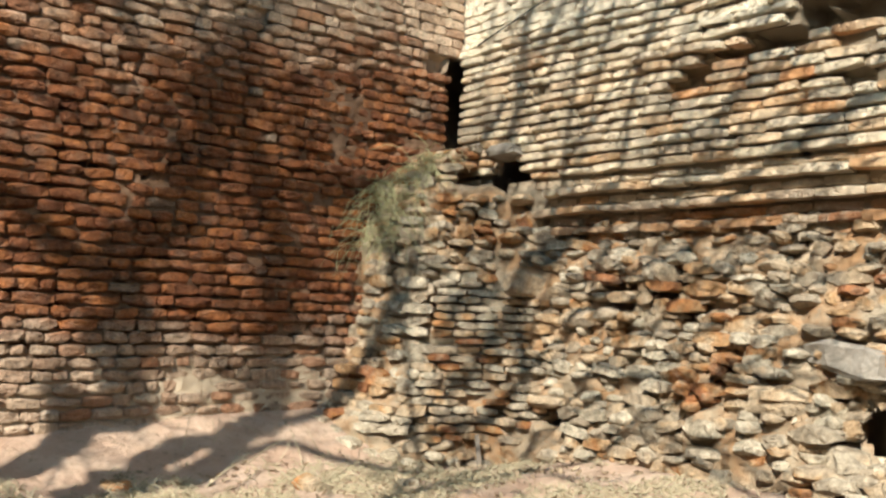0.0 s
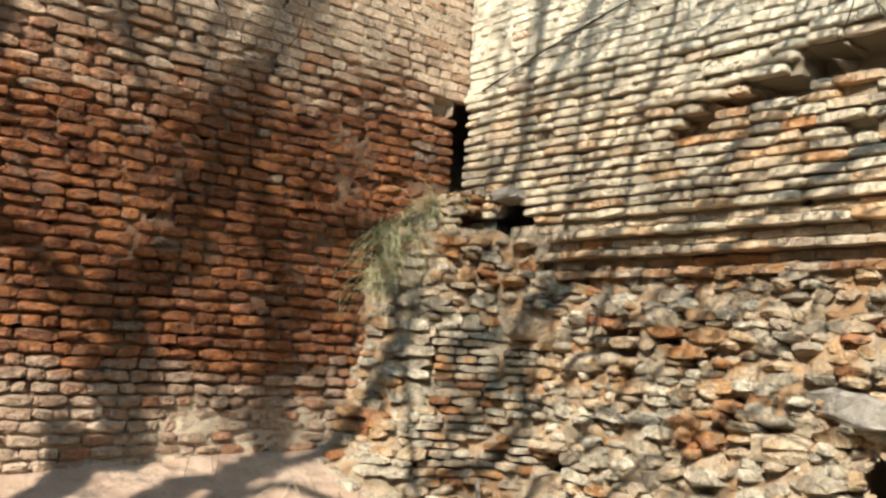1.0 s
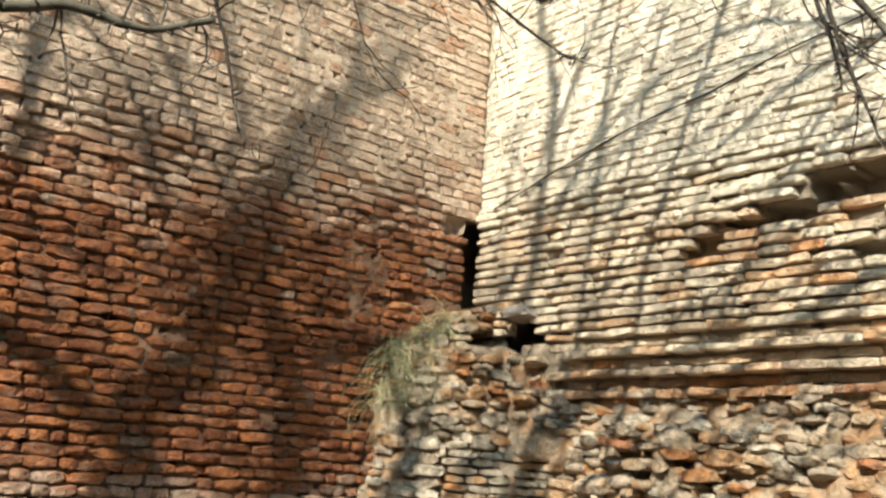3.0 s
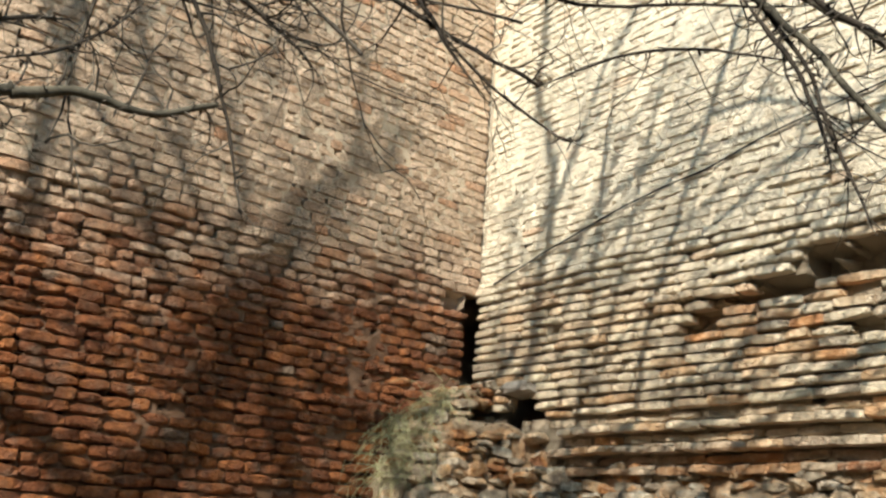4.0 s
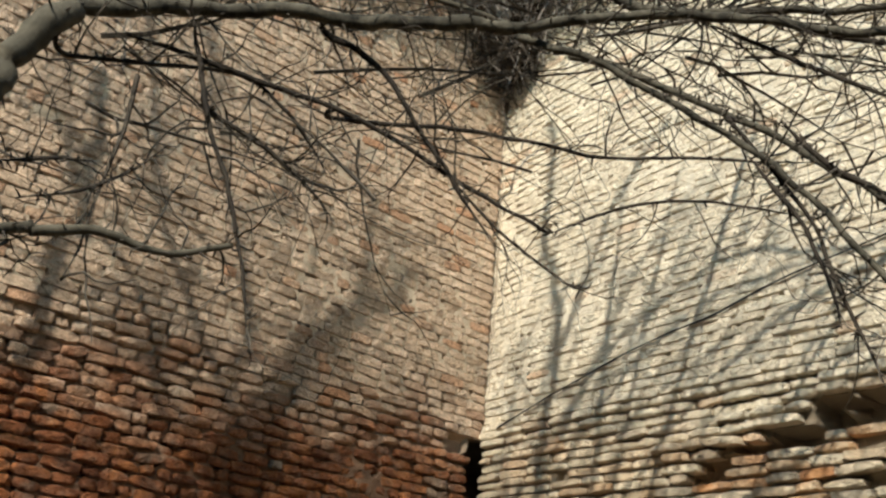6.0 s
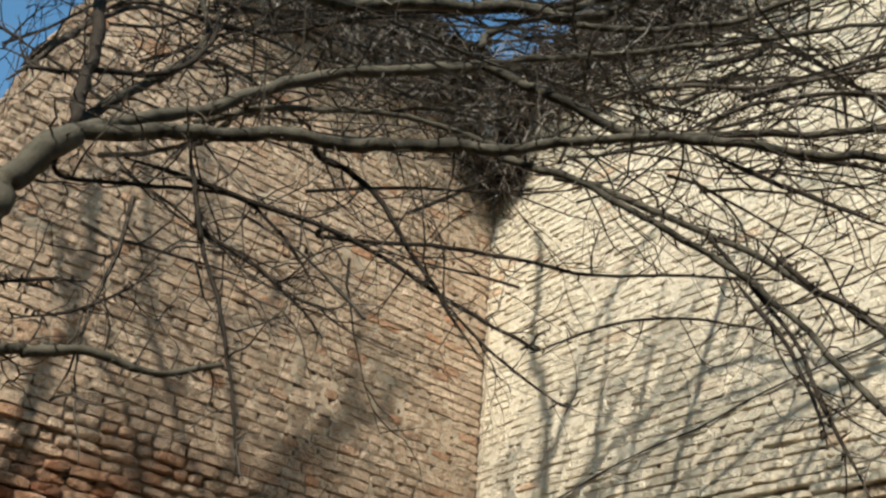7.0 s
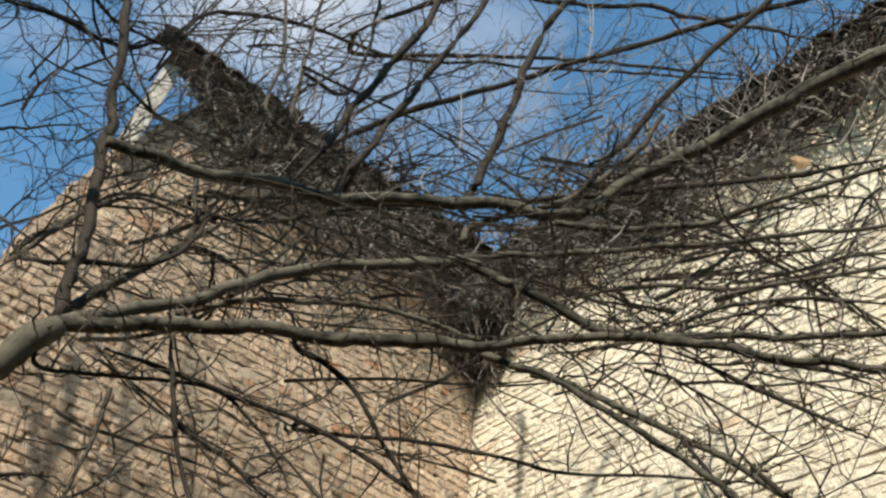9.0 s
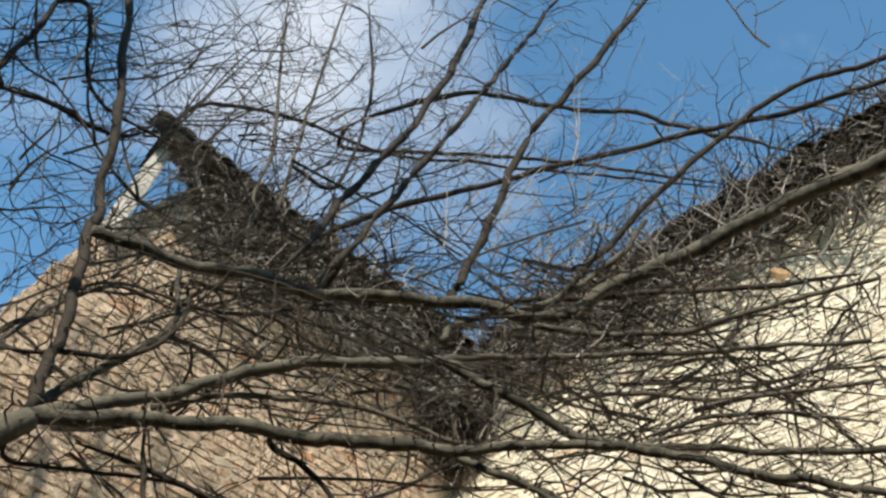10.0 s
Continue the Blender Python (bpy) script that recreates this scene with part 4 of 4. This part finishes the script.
tall_tree = thing("bare_tree", (-3.9, -5.7, 0.0), "tall bare tree with a forked trunk casting shade", "tree", group="bare trees")
tall_twigs = []
limb(tall_tree, tall_twigs, "trunk", 0.15, 0.11, (-3.30, -5.95, -0.45), (-3.33, -5.92, 1.2), (-3.28, -5.86, 2.5), (-3.25, -5.83, 3.60))
limb(tall_tree, tall_twigs, "trunk", 0.13, 0.10, (-3.10, -6.0, -0.45), (-2.95, -6.0, 1.2), (-2.85, -5.98, 2.5), (-2.82, -5.96, 3.60))
limb(tall_tree, tall_twigs, "bough", 0.06, 0.042, (-2.63, -6.01, 5.89), (-2.2, -6.14, 6.5), (-1.75, -6.27, 7.0), (-1.41, -6.37, 7.47))
bare_runs = []
limb(tall_tree, tall_twigs, "stem", 0.110, 0.100, (-3.25, -5.83, 3.25), (-3.21, -5.84, 3.53), (-3.16, -5.86, 3.71), (-3.17, -5.86, 4.11), (-3.20, -5.85, 4.34))
limb(tall_tree, tall_twigs, "stem", 0.090, 0.050, (-3.20, -5.85, 4.34), (-3.32, -5.81, 4.48), (-3.46, -5.77, 4.51), (-3.68, -5.70, 4.43))
limb(tall_tree, tall_twigs, "stem", 0.090, 0.080, (-3.20, -5.85, 4.34), (-3.11, -5.87, 4.81), (-2.98, -5.91, 5.37), (-2.88, -5.94, 6.01), (-2.85, -5.95, 6.43))
limb(tall_tree, tall_twigs, "stem", 0.100, 0.070, (-2.82, -5.96, 3.24), (-2.77, -5.97, 3.60), (-2.62, -6.02, 4.35), (-2.66, -6.00, 4.83), (-2.63, -6.01, 5.43), (-2.76, -5.97, 5.89), (-2.85, -5.95, 6.43))
limb(tall_tree, tall_twigs, "bough", 0.032, 0.020, (-2.95, -5.92, 6.28), (-2.99, -5.91, 6.45), (-3.15, -5.86, 6.67), (-3.33, -5.81, 7.02), (-3.46, -5.77, 7.60), (-3.58, -5.74, 8.24))
limb(tall_tree, tall_twigs, "bough", 0.080, 0.030, (-2.92, -5.93, 6.21), (-2.65, -6.01, 7.33), (-2.47, -6.06, 8.05), (-2.24, -6.13, 8.82))
limb(tall_tree, tall_twigs, "bough", 0.026, 0.014, (-2.96, -5.92, 6.41), (-2.95, -5.92, 7.12), (-3.09, -5.88, 7.51), (-3.21, -5.84, 7.97), (-3.34, -5.80, 8.56))
limb(tall_tree, tall_twigs, "bough", 0.028, 0.015, (-3.20, -5.85, 5.94), (-3.36, -5.80, 6.44), (-3.61, -5.73, 6.54), (-3.71, -5.70, 6.82))
limb(tall_tree, tall_twigs, "bough", 0.042, 0.028, (-3.65, -5.71, 5.37), (-3.66, -5.71, 5.89), (-3.61, -5.73, 6.74), (-3.63, -5.72, 7.49))
limb(tall_tree, tall_twigs, "bough", 0.035, 0.020, (-2.57, -6.03, 7.39), (-2.49, -6.05, 8.35), (-2.48, -6.05, 8.94))
limb(tall_tree, bare_runs, "bough", 0.0140, 0.0084, (-1.27, -6.41, 7.51), (-0.84, -6.53, 8.01), (-0.38, -6.67, 8.58), (0.08, -6.80, 8.69))
limb(tall_tree, bare_runs, "bough", 0.0140, 0.0084, (-1.54, -6.33, 8.06), (-1.47, -6.35, 8.56), (-1.28, -6.41, 8.84))
limb(tall_tree, bare_runs, "bough", 0.0126, 0.0070, (-1.30, -6.40, 7.19), (-0.74, -6.56, 7.39), (-0.23, -6.71, 7.92), (0.24, -6.85, 8.07))
limb(tall_tree, bare_runs, "bough", 0.0084, 0.0056, (-1.06, -6.47, 7.87), (-0.42, -6.66, 7.71), (0.23, -6.85, 7.64), (0.76, -7.00, 7.61))
limb(tall_tree, bare_runs, "bough", 0.0700, 0.0500, (-1.05, -8.28, 7.68), (-1.44, -8.17, 7.29), (-1.72, -8.08, 6.97), (-1.89, -8.03, 6.61), (-2.02, -8.00, 6.26))
limb(tall_tree, bare_runs, "bough", 0.0600, 0.0400, (-1.40, -8.18, 7.42), (-1.73, -8.08, 7.29), (-2.01, -8.00, 7.05), (-2.18, -7.95, 6.69))
limb(tall_tree, tall_twigs, "bough", 0.050, 0.060, (-2.39, -7.89, 7.26), (-2.41, -7.88, 6.94), (-2.48, -7.86, 6.64), (-2.64, -7.81, 6.32), (-2.92, -7.73, 5.99))
limb(tall_tree, bare_runs, "bough", 0.0500, 0.0400, (-1.72, -8.08, 6.97), (-1.60, -8.12, 6.69), (-1.64, -8.11, 6.33), (-1.83, -8.05, 6.01))
limb(tall_tree, bare_runs, "bough", 0.050, 0.032, (-1.31, -6.40, 7.17), (-1.25, -6.42, 7.67), (-1.18, -6.44, 8.24), (-1.18, -6.43, 8.85), (-1.31, -6.40, 9.46), (-1.26, -6.41, 10.11), (-1.34, -6.39, 10.58))
limb(tall_tree, bare_runs, "bough", 0.0298, 0.0170, (-1.18, -6.44, 8.24), (-0.94, -6.50, 8.69), (-0.79, -6.54, 9.02), (-0.55, -6.61, 9.27), (-0.26, -6.69, 9.45))
limb(tall_tree, bare_runs, "bough", 0.0154, 0.0098, (-1.17, -6.44, 8.10), (-1.03, -6.48, 8.53), (-0.77, -6.55, 8.81), (-0.64, -6.59, 9.12), (-0.47, -6.63, 9.48))
limb(tall_tree, bare_runs, "bough", 0.0168, 0.0084, (-1.10, -6.46, 7.91), (-0.75, -6.56, 8.07), (-0.63, -6.59, 8.41), (-0.30, -6.68, 8.51), (0.01, -6.77, 8.52))
limb(tall_tree, bare_runs, "bough", 0.0126, 0.0070, (-1.07, -6.47, 7.22), (-0.83, -6.53, 7.79), (-0.63, -6.59, 8.05), (-0.34, -6.67, 8.07), (-0.04, -6.76, 8.26))
limb(tall_tree, bare_runs, "bough", 0.0098, 0.0056, (-0.65, -6.58, 7.29), (-0.34, -6.67, 7.50), (0.02, -6.77, 7.63), (0.36, -6.87, 7.61))
limb(tall_tree, bare_runs, "bough", 0.0112, 0.0070, (-0.83, -6.53, 7.79), (-0.54, -6.61, 7.73), (-0.15, -6.72, 7.87), (0.21, -6.83, 8.11))

limb(tall_tree, bare_runs, "bough", 0.0400, 0.0620, (-1.97, -6.09, 5.98), (-2.05, -6.24, 5.49), (-2.29, -6.39, 5.02), (-2.51, -6.42, 4.78), (-2.88, -7.02, 4.66), (-3.24, -8.04, 4.56))
limb(tall_tree, bare_runs, "bough", 0.0300, 0.0550, (-1.75, -7.05, 4.62), (-2.14, -7.01, 4.66), (-2.71, -6.99, 4.68), (-3.02, -7.78, 4.58))


def high_fan(tree):
    """Slim upright shoots of the crown whose shade fans out over the cream wall."""
    rng = random.Random(58)
    for root_s, root_z, tip_s, tip_z, count in ((0.72, 2.75, 2.0, 4.6, 6), (1.1, 3.0, 2.5, 4.5, 4), (0.70, 3.1, 1.2, 5.2, 4), (0.75, 3.0, 0.15, 4.0, 3), (1.6, 2.9, 3.2, 4.2, 3)):
        for _ in range(count):
            a, b = (root_s + rng.gauss(0, 0.07), root_z + rng.gauss(0, 0.12)), (tip_s + rng.gauss(0, 0.28), tip_z + rng.gauss(0, 0.22))
            bow, away = rng.gauss(0.06, 0.05), rng.uniform(6.0, 6.7)
            line = []
            for t in (0.0, 0.25, 0.5, 0.75, 1.0):
                w = bow * math.sin(math.pi * t)
                line.append(tuple(on_right(a[0] + (b[0] - a[0]) * t + w, a[1] + (b[1] - a[1]) * t - w * 0.5) - SUN_WAY * away))
            limb(tree, bare_runs, "shoot", rng.uniform(0.0055, 0.010), 0.004, *line)


high_fan(tall_tree)


def dress(tree, runs, spacing, length, radius, depth, up, seed, floor=0.0):
    """Side twigs along the limbs of a tree."""
    heap = Heap()
    home = Vector(tree.location)
    for knots, radii, rng in runs:
        way_left = 0.0
        for a, b, r in zip(knots, knots[1:], radii):
            way_left += (b - a).length
            if way_left > spacing * rng.uniform(0.6, 1.5):
                way_left = 0.0
                along = (b - a).normalized()
                side = (along * 0.6 + Vector((rng.gauss(0, 0.6), rng.gauss(0, 0.6), rng.gauss(0, 0.6) + up))).normalized()
                twig(heap, b - home, side, length * rng.uniform(0.4, 1.3), min(radius, r * 0.6), rng, depth, 0.0, up * 0.08)
        for a, b, r in zip(knots, knots[1:], radii):
            if rng.random() < 0.75:
                p = a.lerp(b, rng.random()) - home
                w = Vector((rng.gauss(0, 1), rng.gauss(0, 1), rng.gauss(0, 1))).normalized()
                heap.tube([p, p + w * (r + 0.010), p + w * (r + rng.uniform(0.012, 0.036)) + Vector((rng.gauss(0, 0.006), 0, rng.gauss(0, 0.006)))], [0.0045, 0.0035, 0.0015], 4)
    heap.made("brushwood", M_TWIG, tree, kind="stuff")


dress(near_tree, near_twigs, 0.105, 0.38, 0.0040, 1, 0.2, 3)
dress(tall_tree, tall_twigs, 0.19, 1.0, 0.010, 2, 0.3, 4)
dress(tall_tree, bare_runs, 0.9, 0.8, 0.008, 0, 0.5, 5)


def long_shoots(tree, count, lo, hi, way, length, seed, name, depth=1, material=M_TWIG, stout=1.0):
    """Long thin shoots that fill the crown between the limbs."""
    rng = random.Random(seed)
    heap, home = Heap(), Vector(tree.location)
    for _ in range(count):
        p = Vector([rng.uniform(a, b) for a, b in zip(lo, hi)])
        w = (Vector(way) * rng.choice((1, 1, 1, -1)) + Vector((rng.gauss(0, 0.35), rng.gauss(0, 0.3), rng.gauss(0, 0.3)))).normalized()
        l, r = length * rng.uniform(0.5, 1.3), stout * rng.choice((0.003, 0.004, 0.005, 0.007, 0.009))
        twig(heap, p - home - w * l * 0.4, w, l, r, rng, depth, 0.0, 0.0, 0.13)
    heap.made(name, material, tree, kind="stuff")


long_shoots(near_tree, 36, (-0.9, -5.2, 3.0), (1.6, -4.3, 4.0), (1, 0.1, 0.03), 1.3, 31, "brushwood")
long_shoots(near_tree, 48, (-1.6, -5.0, 3.9), (1.6, -4.0, 5.0), (1, 0.1, 0.2), 1.0, 32, "brushwood")
long_shoots(near_tree, 46, (-2.4, -5.2, 4.4), (1.9, -3.6, 7.2), (0.4, 0.1, 1), 1.0, 33, "brushwood")
long_shoots(near_tree, 190, (-2.2, -5.0, 3.5), (1.7, -3.4, 6.4), (0.35, 0.1, 1), 0.6, 37, "brushwood", 1, M_DRY, 0.6)
long_shoots(near_tree, 50, (-2.6, -5.2, 4.2), (-0.7, -3.8, 7.0), (0.6, 0.1, 0.7), 1.2, 34, "brushwood")
long_shoots(near_tree, 46, (-1.4, -4.7, 4.0), (1.7, -3.7, 5.0), (1, 0.1, 0.1), 1.2, 41, "brushwood", 1, M_TWIG, 1.5)
long_shoots(near_tree, 45, (-1.6, -5.1, 3.3), (1.7, -4.4, 4.2), (1, 0.05, 0.05), 1.2, 42, "brushwood", 1, M_TWIG, 1.6)
long_shoots(near_tree, 62, (-3.3, -5.2, 4.4), (-1.3, -3.8, 7.6), (0.7, 0.1, 0.6), 1.0, 43, "brushwood", 2, M_TWIG, 1.3)
long_shoots(near_tree, 14, (-1.5, -5.3, 2.35), (-0.4, -4.9, 2.9), (0.7, 0.2, -0.5), 0.6, 35, "brushwood", 1)
long_shoots(near_tree, 130, (-1.0, -4.7, 4.3), (1.3, -3.6, 5.7), (0.5, 0.1, 0.7), 0.55, 44, "brushwood", 1, M_DRY, 0.6)
long_shoots(tall_tree, 110, (-3.6, -6.15, 4.3), (-2.4, -5.7, 6.6), (0.5, 0.1, 0.8), 1.0, 36, "brushwood", 2, M_TWIG, 0.8)


# ---- dead creeper under the eaves, and a nest in the corner ----
def stray(heap, p, way, l, r, rng, wild=0.3, steps=6):
    pts, q = [p], p
    way = way.normalized()
    for _k in range(steps):
        way = (way + Vector((rng.gauss(0, wild), rng.gauss(0, wild), rng.gauss(0, wild)))).normalized()
        q = q + way * l / steps
        pts.append(q)
    heap.tube(pts, [r] * steps + [r * 0.5], 3)


def build_creeper():
    rng = random.Random(21)
    for on, b, out, count, fall, bark_kind in ((on_left, 3.7, E_L, 950, 0.5, M_CREEPER), (on_right, 6.0, E_R, 1300, 0.65, M_CREEPER), (on_right, 6.4, E_R, 1100, 0.3, M_NEST)):
        heap = Heap()
        for _ in range(count):
            s = b * rng.random() ** 1.15
            if on is on_left and s > 3.3 and rng.random() < 0.8:
                continue
            o = rng.uniform(0.01, 0.1 + (out - 0.02) * rng.random())
            z = E_Z + (out - o) * 0.42 - 0.03 - rng.random() ** 1.3 * (fall + 0.35 * math.exp(-s))
            p = on(s, z, o)
            way = on(1, 0, 0) * rng.choice((-1, 1)) * rng.uniform(0.2, 1) + Vector((rng.gauss(0, 0.4), rng.gauss(0, 0.4), rng.gauss(0, 0.4)))
            stray(heap, p, way, rng.uniform(0.25, 0.9), rng.choice((0.003, 0.004, 0.005, 0.006, 0.009)), rng, 0.28, 7)
        tagged(heap.made("dead_creeper", bark_kind), "tangled dead creeper stems clinging under the eave", "creeper", kind="stuff")
    stems = Heap()
    for on, b, out in ((on_left, 3.4, E_L), (on_right, 5.0, E_R)):
        for _ in range(420):
            s, o = b * rng.random(), out * rng.uniform(0.3, 1.3)
            p = on(s, E_Z - rng.random() * 0.8, max(o, 0.12))
            way = on(1, 0, 0) * rng.choice((-1, 1)) * rng.uniform(0.3, 1) + Vector((rng.gauss(0, 0.4), rng.gauss(0, 0.3), rng.gauss(0, 0.6)))
            stray(stems, p, way, rng.uniform(0.3, 1.0), rng.choice((0.003, 0.004, 0.006)), rng, 0.32, 8)
    tagged(stems.made("dead_creeper", M_DRY), "bleached creeper stems hanging loose under the eaves", "creeper", kind="stuff")
    nest = Heap()
    for _ in range(1300):
        p = Vector((rng.gauss(0.05, 0.20), -0.22 + rng.gauss(0, 0.11), 6.58 + rng.gauss(0, 0.16)))
        stray(nest, p, Vector((rng.gauss(0, 1), rng.gauss(0, 1), rng.gauss(0, 0.6))), rng.uniform(0.15, 0.4), rng.choice((0.002, 0.003, 0.005)), rng)
    tagged(nest.made("bird_nest", M_NEST), "dark ragged nest of twigs lodged in the wall corner", "nest")


def beam(name, a, b, width, depth, material, label, category):
    """A sawn board between two points, with chipped ends."""
    a, b = Vector(a), Vector(b)
    rng = random.Random(int(a.z * 100))
    way = (b - a).normalized()
    side = way.cross(Vector((0.3, -1, 0.2))).normalized()
    base = Matrix((way, side, way.cross(side))).transposed().to_4x4()
    ob = new(name, mesh_of(name, block((b - a).length, width, depth, 0.006, 0.006, rng), BLOCK_FACES, material))
    ob.matrix_basis = Matrix.Translation((a + b) / 2) @ base
    return tagged(ob, label, category)


beam("board", (-0.06, -0.40, 6.72), (-0.05, -0.42, 7.45), 0.13, 0.03, M_BOARD, "grey weathered board hanging below the roof valley", "board")
beam("board", on_left(3.85, 6.42, 0.08), on_left(3.75, 7.5, 0.16), 0.14, 0.03, M_BOARD, "pale bargeboard closing the end of the eave", "board")


# Dark tube laid along the shadow line of a thin wire on the wall.
def build_cable():
    line = smooth_line([on_right(s, z, 0.02) for s, z in ((0.2, 3.08), (0.9, 3.26), (1.48, 3.40), (2.18, 3.51), (2.77, 3.63), (3.39, 3.72), (4.2, 3.84))], 8)
    heap = Heap()
    heap.tube([p + Vector((0, 0, 0.012 * sway(p, 3.0))) for p in line], [0.006] * len(line), 6)
    tagged(heap.made("cable", M_CABLE, smooth=True), "thin dark cable tracing a wire's slanting shadow on the cream wall", "cable")


build_cable()


def curled_leaf(p, size, seed):
    rng = random.Random(seed)
    n = 5
    verts, faces = [], []
    for i in range(n + 1):
        t = i / n
        w = size * 0.38 * math.sin(math.pi * (0.06 + 0.88 * t))
        for k in (-1, 0, 1):
            verts.append((size * (t - 0.5), k * w, 0.3 * abs(k) * w + 0.12 * size * math.sin(3 * t) + rng.uniform(-1, 1) * size * 0.02))
    for i in range(n):
        for k in range(2):
            a = 3 * i + k
            faces.append([a, a + 3, a + 4, a + 1])
    m = len(verts)
    verts += [(x, y, z - 0.0015) for x, y, z in verts]
    faces += [[m + i for i in f[::-1]] for f in faces]
    ob = new("dead_leaf", mesh_of("dead_leaf", verts, faces, M_RUSSET))
    ob.matrix_basis = Matrix.Translation(p) @ Euler((rng.uniform(0.8, 1.4), rng.gauss(0, 0.4), rng.uniform(0, 6))).to_matrix().to_4x4()
    tagged(ob, "curled russet leaf caught among bare twigs", "leaf", group="last leaves")


curled_leaf((1.214, -5.142, 4.051), 0.085, 1)
curled_leaf((-1.159, -4.781, 5.573), 0.06, 2)
beam("stake", (0.25, -1.12, -0.03), (0.22, -1.08, 0.22), 0.035, 0.02, M_TIMBER, "short split stake leaning against the rubble foot", "stake")
build_creeper()
build_grass()
lay_rubble()


def boulder(p, l, d, hgt, seed, label, material=M_RUBBLE):
    rng = random.Random(seed)
    ob = new("stone_slab", mesh_of("stone_slab", block(l, d, hgt, 0.02, min(0.03, hgt * 0.16), rng), BLOCK_FACES, material))
    ob.matrix_basis = Matrix.Translation(p) @ Matrix((-D_RIGHT, N_RIGHT, UP)).transposed().to_4x4() @ pose(0, 0, 0, rng.gauss(0, 5), rng.gauss(0, 6), rng.gauss(0, 6))
    tagged(ob, label, "stone", group="large stones of the broken foot")


boulder(on_right(3.32, 0.86, 0.10), 0.46, 0.34, 0.15, 1, "large grey slab bridging a hollow in the rubble", M_SLAB)
boulder(on_right(2.95, 0.62, 0.18), 0.3, 0.25, 0.15, 2, "rough tan block beside a hollow in the rubble")
boulder(on_right(1.5, 1.02, 0.13), 0.34, 0.2, 0.09, 3, "flat pale stone bedded in crumbling mortar")
boulder(on_right(0.98, 1.22, 0.18), 0.22, 0.2, 0.16, 4, "rounded pale stone bedded in crumbling mortar")
boulder(on_right(2.05, 1.3, 0.04), 0.2, 0.18, 0.13, 5, "broken cream stone jutting from the rubble")
boulder(on_right(1.65, 1.38, 0.03), 0.24, 0.2, 0.1, 6, "broken cream stone jutting from the rubble")
boulder(on_right(0.62, 2.20, 0.04), 0.27, 0.2, 0.09, 7, "dark grey stone lying in a broken niche", M_SLAB)
lay(wall_left, on_left, True, 4.2, 0.0, WALL_TOP, 0.075, (0.225, 0.18, 0.14, 0.102), HOLES_LEFT, M_LEFT, (0.3, 3.2, 0.7, 1.75), 1, (4, 3, 3, 5))
lay(wall_right, on_right, False, 7.0, 1.5, WALL_TOP, 0.068, (0.27, 0.24, 0.2, 0.13), HOLES_RIGHT, M_RIGHT, (0.3, 3.6, 1.6, 2.85), 2, (5, 4, 2, 2))
boulder(Vector((-0.76, -2.02, 0.01)), 0.17, 0.12, 0.11, 12, "reddish brick lump lying on the earth")
boulder(Vector((-1.75, -2.3, 0.0)), 0.2, 0.15, 0.1, 14, "dusty stone lying on the earth")
boulder(Vector((0.55, -1.95, 0.0)), 0.14, 0.1, 0.07, 15, "dusty stone lying on the earth")
boulder(Vector((-0.2, -1.75, 0.0)), 0.12, 0.1, 0.06, 16, "dusty stone lying on the earth")
